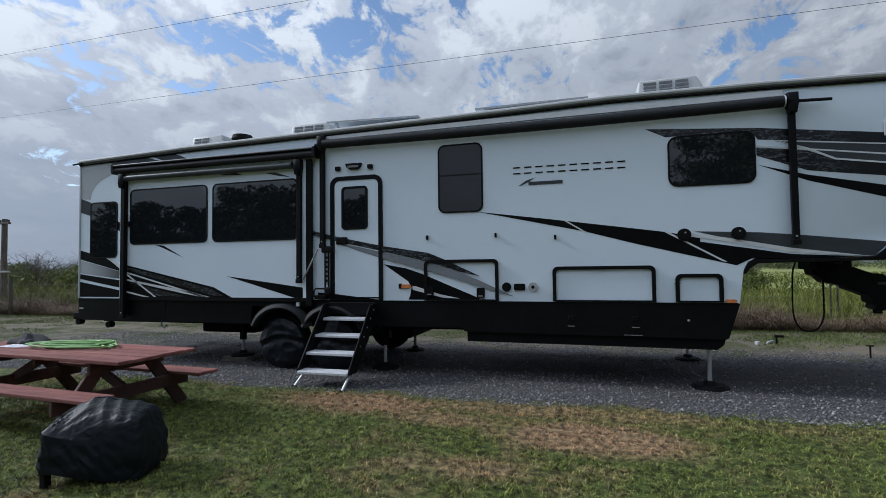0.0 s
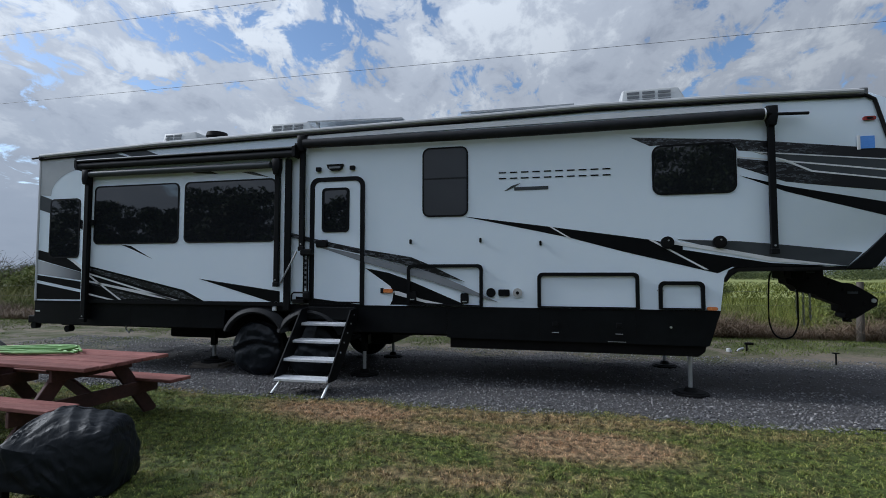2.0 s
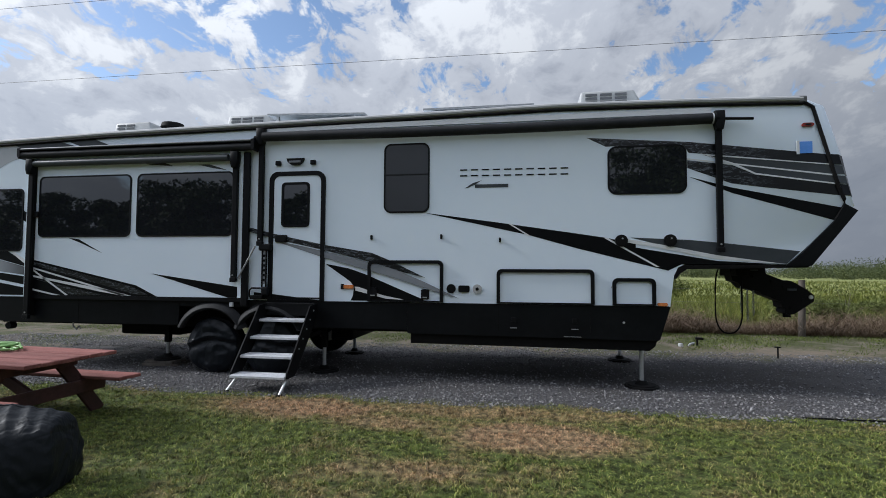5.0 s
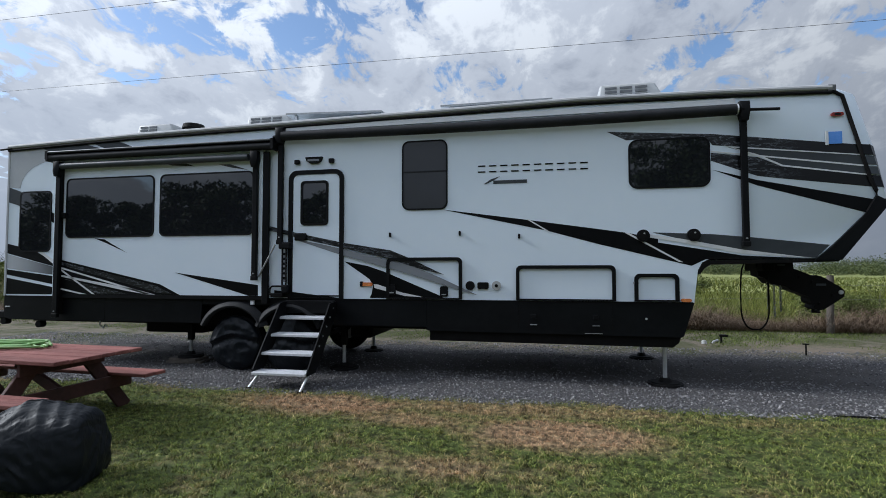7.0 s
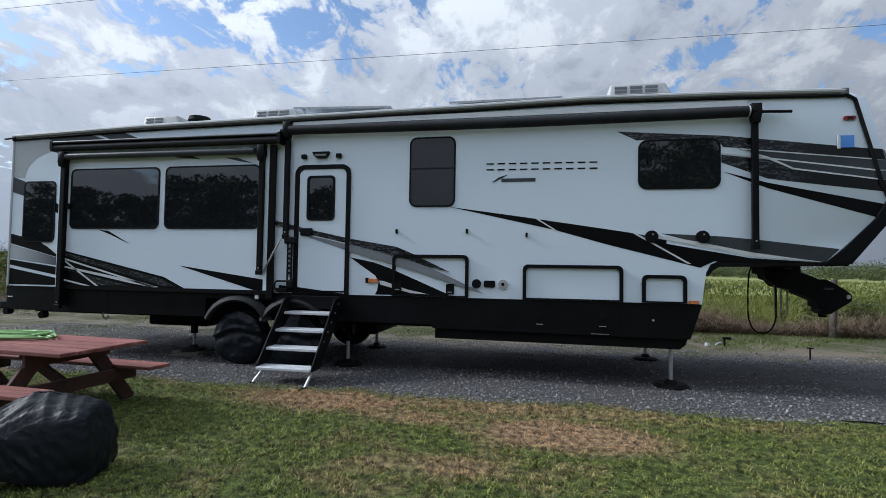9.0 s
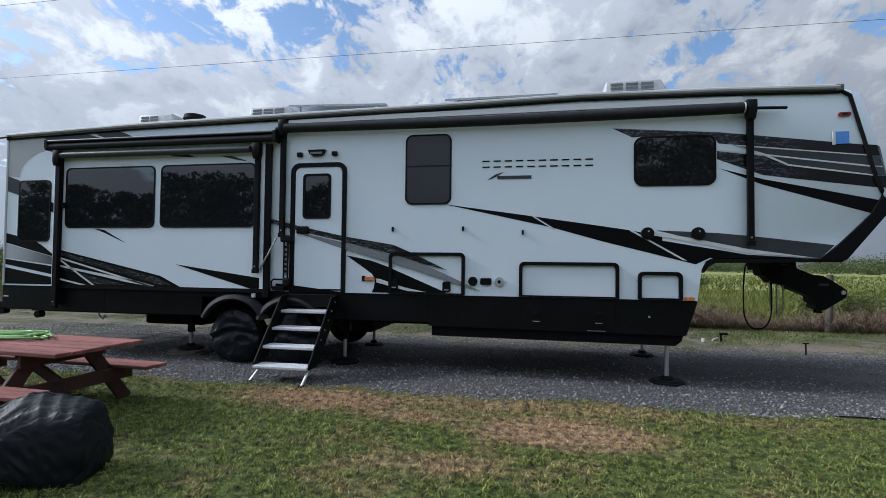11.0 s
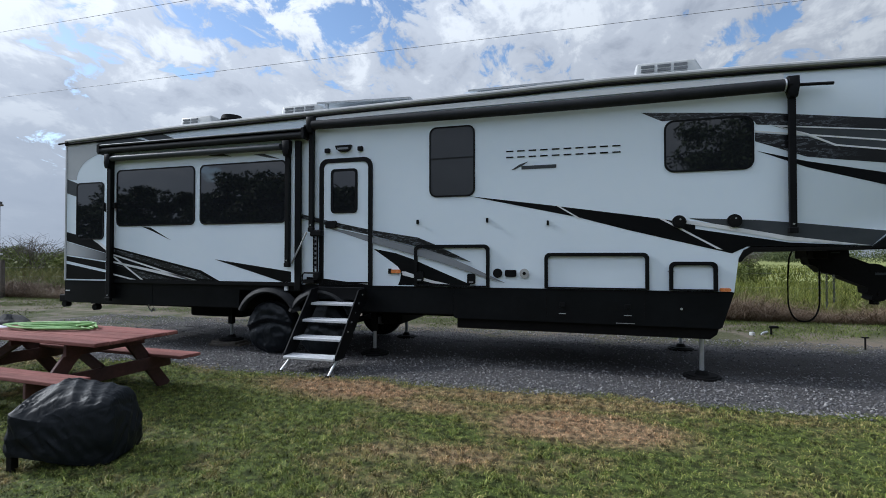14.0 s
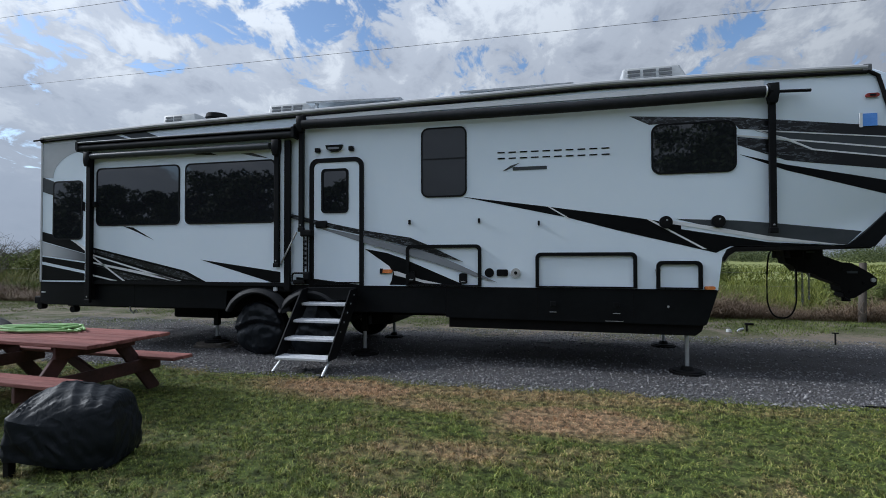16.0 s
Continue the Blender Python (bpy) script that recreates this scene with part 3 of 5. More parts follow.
box(bm, -9.04, -8.84, WALL + 0.02, BACK - 0.1, 0.70, 0.83, 0.02)
part("rear_bumper", bm, M_frame, rv)
for x, z in ((-8.93, 0.66), (-8.22, 0.62)):
    bm = B()
    disc(bm, (x, WALL + 0.08, z), 0.055, 0.10, "Y", 14)
    part("skid_wheel", bm, M_frame, rv)
bm = B()
tube(bm, [(-7.2, 6.5, 0.95), (-7.2, 6.5, 0.62), (-7.13, 6.5, 0.56), (-7.1, 6.5, 0.62), (-7.06, 6.5, 0.58)], 0.012, 8)
part("drain_pipe", bm, M_alu, rv)
bm = B()
box(bm, -8.83, -8.74, WALL - 0.02, WALL - 0.012, 0.90, 0.915)
part("side_reflector", bm, M_white, rv)


def wheel(x, y, covered):
    bm = B()
    prof = [(0.20, 0.0), (0.36, 0.0), (0.395, 0.03), (0.405, 0.10), (0.395, 0.18), (0.36, 0.21), (0.20, 0.21)]
    seg = 40
    rings = [[bm.verts.new((x + r * math.cos(a), y + d, 0.415 + r * math.sin(a))) for r, d in prof] for a in (k * 2 * math.pi / seg for k in range(seg))]
    for i in range(seg):
        a, c = rings[i], rings[(i + 1) % seg]
        for k in range(len(prof) - 1):
            bm.faces.new((a[k], a[k + 1], c[k + 1], c[k]))
    w = part("wheel", bm, M_rubber, rv, "black rubber tyre", smooth=True)
    bm = B()
    disc(bm, (x, y + 0.10, 0.415), 0.205, 0.12)
    part("rim", bm, M_steel, w)
    if covered:
        bm = B()
        rows = []
        cx, ring = x - 0.035, [0.012 + 0.378 * (k / 21) for k in range(22)]
        for r, d in [(q, -0.05 + 0.03 * max(0.0, q - 0.30) / 0.09) for q in ring] + [(0.405, 0.005), (0.41, 0.05), (0.405, 0.09)]:
            row = []
            for k in range(84):
                a = k * 2 * math.pi / 84
                u, v = r * math.cos(a), r * math.sin(a)
                # one deep fold across the upper half, smaller sagging ones under it
                fold = v - 0.10 - 0.10 * u - 0.05 * math.sin(7 * u + x)
                f = 2.6 * math.exp(-(fold / 0.030) ** 2) - 2.2 * math.exp(-((fold + 0.065) / 0.05) ** 2)
                f += 1.5 * (1 - 3.0 * abs(noise.noise(Vector((u * 4.0 + v * 2.5 + x, v * 4.5 - u * 1.5, 1.3)))))
                f += 0.3 * (1 - 2.6 * abs(noise.noise(Vector((u * 8 + v * 6, v * 9 - u * 4, 4.1 + x)))))
                rr = max(r + (0.006 * f if r > 0.33 else 0), 0.002)
                z = 0.40 + rr * math.sin(a)
                row.append(bm.verts.new((cx + rr * math.cos(a), y + d - 0.010 * f * (1 if r < 0.38 else 0.35), max(z, 0.012))))
            rows.append(row)
        for a, c in zip(rows, rows[1:]):
            for k in range(84):
                bm.faces.new((a[k], a[(k + 1) % 84], c[(k + 1) % 84], c[k]))
        bm.faces.new(rows[0][::-1])
        part("tyre_cover", bm, M_tyre_cover, w, "creased black vinyl tyre cover", smooth=True)
    return w


wheel(-4.64, 6.38, True)
wheel(-3.73, 6.38, True)
wheel(-4.63, 8.45, False)
wheel(-3.73, 8.45, False)


def fender(cx):
    bm = B()
    seg = 22
    rows = []
    for k in range(seg + 1):
        a = math.pi * (0.13 + 0.74 * k / seg)
        c, s = math.cos(a), math.sin(a)
        row = []
        for r, y in ((0.475, WALL - 0.012), (0.475, WALL - 0.085), (0.50, WALL - 0.10), (0.545, WALL - 0.075), (0.585, WALL - 0.012)):
            row.append(bm.verts.new((cx + 1.04 * r * c, y, 0.47 + r * s)))
        rows.append(row)
    for a, c in zip(rows, rows[1:]):
        for k in range(4):
            bm.faces.new((a[k], a[k + 1], c[k + 1], c[k]))
        bm.faces.new((a[4], a[0], c[0], c[4]))
    bm.faces.new(rows[0])
    bm.faces.new(rows[-1][::-1])
    return part("fender", bm, M_fender, rv, "moulded black wheel-arch flare", smooth=True)


fender(-4.63)
fender(-3.73)
bm = B()
box(bm, -4.35, -4.29, WALL - 0.05, WALL - 0.012, 0.985, 1.05, 0.008)
part("outlet_box", bm, M_white, rv, "small white socket box")


def jack(x, y, top, pad=0.17, colour=M_steel, low=0.36, base=0.0):
    bm = B()
    box(bm, x - 0.04, x + 0.04, y - 0.04, y + 0.04, low, top)
    j = part("stabiliser_jack", bm, M_frame, rv, "stabiliser leg on a round foot pad")
    bm = B()
    tube(bm, [(x, y, base + 0.04), (x, y, low + 0.04)], 0.027, 12)
    part("ram", bm, colour, j)
    bm = B()
    disc(bm, (x, y, base + 0.068), pad * 0.45, 0.05, "Z", 24, pad * 0.30)
    part("foot", bm, M_frame, j)
    bm = B()
    disc(bm, (x, y, base + 0.014), pad * 1.1, 0.028, "Z", 28, pad * 1.07)
    disc(bm, (x, y, base + 0.036), pad * 0.92, 0.018, "Z", 28, pad * 0.88)
    part("pad", bm, M_rubber, j)


jack(1.42, 6.56, 0.62, 0.20, M_alu, 0.53)
jack(1.50, 8.55, 0.62, 0.18, M_alu, 0.53)
jack(-5.78, 6.85, 0.95, 0.18, M_steel, 0.36, 0.085)
jack(-3.10, 6.80, 0.95, 0.20, M_alu)
jack(-3.20, 8.45, 0.95, 0.16, M_steel)
jack(-5.78, 8.45, 0.95, 0.16, M_steel)

# slide-out room, drawn in
bm = B()
ring(bm, rrect(-7.86, -4.16, SILL + 0.005, 3.30, 0.03, 3), rrect(-7.80, -4.22, SILL + 0.03, 3.25, 0.02, 3), SLIDE - 0.008, WALL + 0.02)
slide = part("slide_out", bm, M_wall, rv, "white slide-out room drawn flush into the wall")
bm = B()
box(bm, -7.81, -4.21, SLIDE, WALL + 0.02, SILL + 0.02, 3.26)
part("slide_face", bm, M_wall, slide)


def window(x0, x1, z0, z1, r=0.09, y=WALL, mat=M_glass, parent=rv, split=None):
    bm = B()
    ring(bm, rrect(x0, x1, z0, z1, r), rrect(x0 + 0.022, x1 - 0.022, z0 + 0.022, z1 - 0.022, r - 0.015), y - 0.014, y + 0.01)
    w = part("window", bm, M_black, parent, "dark tinted frameless window with rounded corners")
    bm = B()
    prism(bm, rrect(x0 + 0.02, x1 - 0.02, z0 + 0.02, z1 - 0.02, r - 0.015), y - 0.010, y + 0.008)
    part("pane", bm, mat, w)
    if split:
        bm = B()
        box(bm, x0 + 0.02, x1 - 0.02, y - 0.016, y - 0.008, split - 0.008, split + 0.008)
        part("mullion", bm, M_fabric, w)
    return w


window(-7.635, -6.005, 2.015, 2.972, 0.09, SLIDE)
window(-5.905, -4.31, 2.015, 2.972, 0.09, SLIDE)
window(-8.61, -7.98, 1.80, 2.80, 0.08)
window(-2.05, -1.40, 2.325, 3.30, 0.10, WALL, M_screen, rv, 2.86)
window(0.97, 1.94, 2.525, 3.16, 0.11)

# entry door
bm = B()
ring(bm, rrect(-3.765, -2.912, SILL + 0.005, 2.948, 0.13, 8, True), rrect(-3.703, -2.972, SILL + 0.02, 2.888, 0.09, 8, True), WALL - 0.03, WALL + 0.01)
door = part("entry_door", bm, M_black, rv, "white entry door in a rounded black frame", smooth=True)
bm = B()
prism(bm, rrect(-3.695, -2.98, SILL + 0.02, 2.885, 0.085, 8, True), WALL - 0.016, WALL + 0.01)
part("door_leaf", bm, M_wall, door)
bm = B()
ring(bm, rrect(-3.575, -3.145, 2.14, 2.79, 0.06), rrect(-3.54, -3.18, 2.175, 2.755, 0.04), WALL - 0.03, WALL - 0.012)
part("door_window_frame", bm, M_black, door)
bm = B()
prism(bm, rrect(-3.545, -3.175, 2.17, 2.76, 0.04), WALL - 0.022, WALL - 0.012)
part("door_window_pane", bm, M_glass, door)
bm = B()
box(bm, -3.66, -3.47, WALL - 0.055, WALL - 0.016, 1.92, 2.03, 0.02)
disc(bm, (-3.52, WALL - 0.06, 1.975), 0.05, 0.03, "Y", 18)
part("door_handle", bm, M_black, door, "black paddle latch")
bm = B()
box(bm, -3.70, -2.97, WALL - 0.024, WALL - 0.016, 1.115, 1.135)
part("door_sill", bm, M_black, door)

# porch light and side speakers
bm = B()
prism(bm, [(-3.50, 3.135), (-3.24, 3.135), (-3.26, 3.08), (-3.31, 3.045), (-3.43, 3.045), (-3.48, 3.08)], WALL - 0.05, WALL)
lamp = part("porch_light", bm, M_black, rv, "black porch lamp over the door")
bm = B()
box(bm, -3.46, -3.28, WALL - 0.058, WALL - 0.048, 3.07, 3.10, 0.004)
part("lens", bm, M_grey, lamp)
for x in (-3.635, -3.10):
    bm = B()
    box(bm, x - 0.04, x + 0.04, WALL - 0.05, WALL, 3.04, 3.105, 0.012)
    part("door_speaker", bm, M_black, rv)
for x in (1.13, 1.725):
    bm = B()
    disc(bm, (x, WALL - 0.02, 1.922), 0.078, 0.04, "Y", 28)
    sp = part("round_speaker", bm, M_black, rv, "round black outdoor speaker", smooth=True)
    bm = B()
    disc(bm, (x, WALL - 0.044, 1.922), 0.055, 0.008, "Y", 24)
    part("grille", bm, M_rubber, sp)
    bm = B()
    disc(bm, (x + 0.01, WALL - 0.050, 1.95), 0.011, 0.006, "Y", 12)
    part("cap", bm, M_steel, sp)

# baggage hatches
for x0, x1, z1 in ((-2.27, -1.20, 1.665), (-0.475, 0.79, 1.55), (1.015, 1.545, 1.44)):
    bm = B()
    ring(bm, rrect(x0, x1, SILL + 0.012, z1, 0.07, 6, True), rrect(x0 + 0.045, x1 - 0.045, SILL + 0.03, z1 - 0.045, 0.045, 6, True), WALL - 0.032, WALL + 0.01)
    part("baggage_hatch", bm, M_black, rv, "white hatch with a rounded black rubber frame", smooth=True)
bm = B()
box(bm, 1.00, 1.07, WALL - 0.03, WALL - 0.008, 1.315, 1.33)
part("hatch_catch", bm, M_steel, rv)
for x, z in ((-2.19, 1.22), (-1.45, 1.20)):
    bm = B()
    prism(bm, rrect(x - 0.055, x + 0.055, z - 0.07, z + 0.07, 0.025), WALL - 0.03, WALL)
    lt = part("hatch_latch", bm, M_black, rv)
    bm = B()
    box(bm, x - 0.03, x + 0.03, WALL - 0.036, WALL - 0.028, z - 0.05, z - 0.035)
    part("key_plate", bm, M_steel, lt)
for x, w in ((-1.09, 0.0), (-0.915, 1.0), (-0.735, 2.0)):
    bm = B()
    if w == 1.0:
        prism(bm, rrect(x - 0.075, x + 0.075, 1.235, 1.325, 0.02), WALL - 0.025, WALL)
    else:
        disc(bm, (x, WALL - 0.012, 1.28), 0.062, 0.026, "Y", 22)
    port = part("service_port", bm, M_plastic if w == 2.0 else M_black, rv, "white water inlet" if w == 2.0 else "black service inlet")
    if w == 2.0:
        bm = B()
        disc(bm, (x, WALL - 0.028, 1.28), 0.022, 0.012, "Y", 14)
        part("inlet_cap", bm, M_black, port)
for x, z in ((-2.22, 1.985), (-1.23, 1.99), (-0.43, 1.94)):
    bm = B()
    prism(bm, rrect(x - 0.014, x + 0.014, z - 0.032, z + 0.032, 0.01, 3), WALL - 0.03, WALL)
    part("door_catch", bm, M_black, rv)

# lamps, sticker
for x0, x1, z0, z1 in ((-2.63, -2.475, 1.268, 1.318), (1.562, 1.685, 1.088, 1.128)):
    bm = B()
    prism(bm, rrect(x0, x1, z0, z1, 0.02, 4), WALL - 0.028, WALL - 0.004)
    part("marker_lamp", bm, M_orange, rv, "amber side marker lamp")
bm = B()
box(bm, -2.66, -2.615, WALL - 0.03, WALL - 0.004, 1.258, 1.332, 0.006)
part("lamp_base", bm, M_black, rv)
bm = B()
prism(bm, rrect(3.285, 3.415, 3.325, 3.370, 0.02, 4), WALL - 0.024, WALL)
lamp = part("clearance_lamp", bm, M_red, rv, "red clearance lamp")
bm = B()
prism(bm, rrect(3.318, 3.382, 3.337, 3.358, 0.009, 3), WALL - 0.029, WALL - 0.020)
part("reflector", bm, M_black, lamp)
bm = B()
box(bm, 3.24, 3.39, WALL - 0.022, WALL - 0.012, 2.992, 3.137)
sticker = part("sticker", bm, M_blue, rv, "square blue sticker on a pale plate")
bm = B()
box(bm, 3.215, 3.245, WALL - 0.024, WALL - 0.012, 2.982, 3.147)
part("sticker_edge", bm, M_white, sticker)

# ---- painted stripes ----


def stripe(pts, mat, layer=1, y=WALL, name="stripe"):
    bm = B()
    prism(bm, pts, y - 0.0022 * layer - 0.0006, y + 0.001)
    return part(name, bm, mat, rv)


# long black sweep under the windows and its white cuts
stripe([(-1.48, 2.325), (-0.44, 2.175), (0.58, 2.02), (0.93, 1.965), (1.31, 1.884), (1.31, 1.834), (2.28, 1.664), (3.06, 1.621), (1.86, 1.619), (1.70, 1.539), (0.58, 1.825), (-0.07, 2.01)], M_decal)
stripe([(-0.33, 2.165), (-0.29, 2.16), (-0.02, 1.99), (-0.06, 1.995)], M_white, 2)
stripe([(0.91, 1.965), (0.96, 1.962), (1.60, 1.584), (1.55, 1.589)], M_white, 2)
stripe([(1.18, 1.949), (1.6, 1.876), (2.28, 1.736), (2.9, 1.649), (3.06, 1.627), (2.28, 1.684), (1.5, 1.846), (1.15, 1.909)], M_white, 3)
stripe([(1.25, 1.964), (1.96, 1.929), (2.4, 1.884), (3.23, 1.784), (3.08, 1.629), (2.9, 1.644), (2.28, 1.729), (1.6, 1.869)], M_dgrey, 2)
# bands behind the bedroom window
stripe([(0.71, 3.285), (1.2, 3.245), (1.98, 3.185), (3.565, 2.975), (3.592, 2.857), (2.48, 2.988), (1.97, 3.045), (1.94, 3.09), (1.1, 3.165), (0.95, 3.16)], M_camo)
stripe([(2.14, 3.015), (2.48, 2.975), (3.595, 2.846), (3.664, 2.612), (2.748, 2.760), (2.478, 2.89)], M_dgrey)
stripe([(1.95, 2.975), (2.478, 2.898), (3.638, 2.725), (3.644, 2.706), (2.478, 2.880), (1.95, 2.958)], M_white, 2)
stripe([(1.95, 2.950), (2.478, 2.872), (2.746, 2.748), (3.664, 2.602), (3.706, 2.463), (2.69, 2.605), (2.47, 2.640), (1.95, 2.85)], M_camo)
stripe([(2.09, 3.040), (2.14, 3.022), (2.48, 2.984), (3.592, 2.856), (3.594, 2.844), (2.48, 2.970), (2.20, 3.002), (2.48, 2.905), (2.752, 2.764), (3.662, 2.616), (3.664, 2.600), (2.740, 2.746), (2.46, 2.890)], M_white, 3)
stripe([(1.97, 2.735), (2.47, 2.588), (3.722, 2.312), (3.632, 2.158), (2.47, 2.520)], M_decal)


def cap_band(z_low, z_high, mat, label=""):
    """A band that runs on round the bulging front cap."""
    zs, xs, bs = (2.17, 2.36, 2.98, 3.60), (3.64, 3.75, 3.56, 3.42), (0.7, 0.86, 1.18, 1.02)
    rows = [(WALL + 0.003, 0.02), (WALL + 0.05, 0.13), (WALL + 0.16, 0.21), (WALL + 0.6, 0.30), (7.525, 0.34), (BACK - 0.6, 0.30), (BACK - 0.16, 0.21), (BACK - 0.05, 0.13)]
    bm = B()
    grid = []
    for y, dx in rows:
        grid.append([bm.verts.new((float(np.interp(z, zs, xs)) + dx * float(np.interp(z, zs, bs)) + out, y - out, z)) for out in (0.0, 0.003) for z in (z_low, z_high)])
    for a, c in zip(grid, grid[1:]):
        for k, m in ((0, 1), (1, 3), (3, 2), (2, 0)):
            bm.faces.new((a[k], a[m], c[m], c[k]))
    bm.faces.new((grid[0][0], grid[0][1], grid[0][3], grid[0][2]))
    bm.faces.new((grid[-1][2], grid[-1][3], grid[-1][1], grid[-1][0]))
    part("cap_band", bm, mat, rv, label)


cap_band(2.850, 2.978, M_decal)
cap_band(2.730, 2.842, M_dgrey)
cap_band(2.612, 2.712, M_dgrey)
cap_band(2.465, 2.604, M_decal)
# stripes through the door
stripe([(-4.10, 2.150), (-3.55, 2.015), (-2.90, 1.880), (-2.21, 1.768), (-1.965, 1.668), (-1.445, 1.425), (-1.80, 1.512), (-2.18, 1.632), (-2.91, 1.808), (-3.55, 1.945), (-4.10, 2.085)], M_camo, 3, WALL - 0.016)
stripe([(-3.70, 1.950), (-3.26, 1.868), (-2.91, 1.790), (-1.91, 1.555), (-1.484, 1.379), (-0.985, 1.150), (-1.22, 1.212), (-1.91, 1.425), (-2.91, 1.698)], M_grey, 2, WALL - 0.016)
stripe([(-2.90, 1.615), (-2.55, 1.55), (-2.31, 1.47), (-1.46, 1.12), (-1.50, 1.10), (-2.52, 1.10), (-2.49, 1.16), (-2.47, 1.28), (-2.52, 1.36), (-2.62, 1.43)], M_decal)
stripe([(-2.46, 1.295), (-2.40, 1.29), (-2.05, 1.18), (-1.75, 1.12), (-2.0, 1.13), (-2.45, 1.24)], M_white, 2)
stripe([(-3.98, 1.20), (-3.72, 1.18), (-3.0, 1.10), (-3.98, 1.10)], M_decal, 2, WALL - 0.016)
# slide-out stripes
stripe([(-5.62, 1.460), (-4.20, 1.272), (-4.20, 1.118), (-4.37, 1.118)], M_decal, 1, SLIDE)
stripe([(-7.10, 2.008), (-6.90, 1.982), (-6.49, 1.773), (-6.87, 1.927)], M_decal, 1, SLIDE)
stripe([(-7.73, 1.669), (-5.88, 1.282), (-5.52, 1.115), (-7.73, 1.115)], M_decal, 1, SLIDE)
stripe([(-7.72, 1.638), (-5.95, 1.262), (-5.66, 1.133), (-5.92, 1.150), (-7.72, 1.588)], M_camo, 2, SLIDE)
stripe([(-7.73, 1.556), (-6.00, 1.122), (-6.11, 1.122), (-7.73, 1.530)], M_white, 3, SLIDE)
stripe([(-7.73, 1.538), (-7.05, 1.120), (-7.10, 1.120), (-7.73, 1.508)], M_white, 3, SLIDE)
stripe([(-7.73, 1.430), (-6.34, 1.207), (-5.96, 1.124), (-6.10, 1.124), (-6.50, 1.182), (-7.73, 1.403)], M_white, 3, SLIDE)
stripe([(-7.73, 1.222), (-7.20, 1.120), (-7.33, 1.120), (-7.73, 1.196)], M_white, 3, SLIDE)
stripe([(-7.70, 1.375), (-6.45, 1.130), (-7.02, 1.130), (-7.35, 1.290)], M_camo, 2, SLIDE)
stripe([(-4.91, 3.088), (-4.71, 3.083), (-4.42, 2.989), (-4.67, 3.029)], M_dgrey, 1, SLIDE)
stripe([(-5.86, 3.148), (-5.46, 3.128), (-5.31, 3.078), (-5.71, 3.108)], M_dgrey, 1, SLIDE)
# rear corner
stripe([(-8.84, 3.49), (-7.3, 3.52), (-7.3, 3.30)] + [(-7.93 - 0.69 * math.sin(radians(a)), 2.86 + 0.44 * math.cos(radians(a))) for a in range(0, 91, 6)] + [(-8.84, 2.88)], M_lgrey)
stripe([(-8.2, 3.507), (-7.363, 3.535), (-6.985, 3.43), (-7.936, 3.40)], M_dgrey, 2)
stripe([(-7.22, 3.54), (-6.74, 3.552), (-6.44, 3.44), (-6.93, 3.43)], M_dgrey, 2)
stripe([(-8.84, 2.88), (-8.60, 2.80), (-8.60, 2.56), (-8.84, 2.63)], M_dgrey, 2)
stripe([(-7.99, 2.45), (-7.80, 2.36), (-7.80, 2.20), (-7.99, 2.30)], M_decal, 1)
stripe([(-8.84, 1.940), (-8.28, 1.820), (-7.88, 1.605), (-7.80, 1.572), (-7.80, 1.535), (-8.84, 1.782)], M_decal)
stripe([(-8.23, 1.812), (-8.12, 1.790), (-7.80, 1.592), (-7.80, 1.560), (-7.88, 1.580)], M_white, 2)
stripe([(-8.84, 1.768), (-7.80, 1.530), (-7.80, 1.415), (-8.84, 1.535)], M_fade)
stripe([(-8.84, 1.515), (-7.80, 1.390), (-7.80, 1.255), (-8.84, 1.430)], M_decal)
stripe([(-8.84, 1.378), (-7.80, 1.208), (-7.80, 1.11), (-8.84, 1.11)], M_decal)

# maker's marks, reduced to plain bars
for k in range(10):
    x = -0.975 + k * 0.1495
    for z0, z1 in ((2.895, 2.912), (2.815, 2.832)):
        bm = B()
        box(bm, x, x + 0.098, WALL - 0.006, WALL, z0 - 0.001 * k, z1 - 0.001 * k)
        part("lettering_bar", bm, M_decal, rv)
bm = B()
box(bm, -0.77, -0.32, WALL - 0.006, WALL, 2.655, 2.70)
part("lettering_bar", bm, M_dgrey, rv)
bm = B()
prism(bm, [(-0.90, 2.655), (-0.80, 2.72), (-0.68, 2.755), (-0.76, 2.705), (-0.86, 2.66)], WALL - 0.006, WALL)
part("emblem", bm, M_dgrey, rv)

# ---- awnings ----


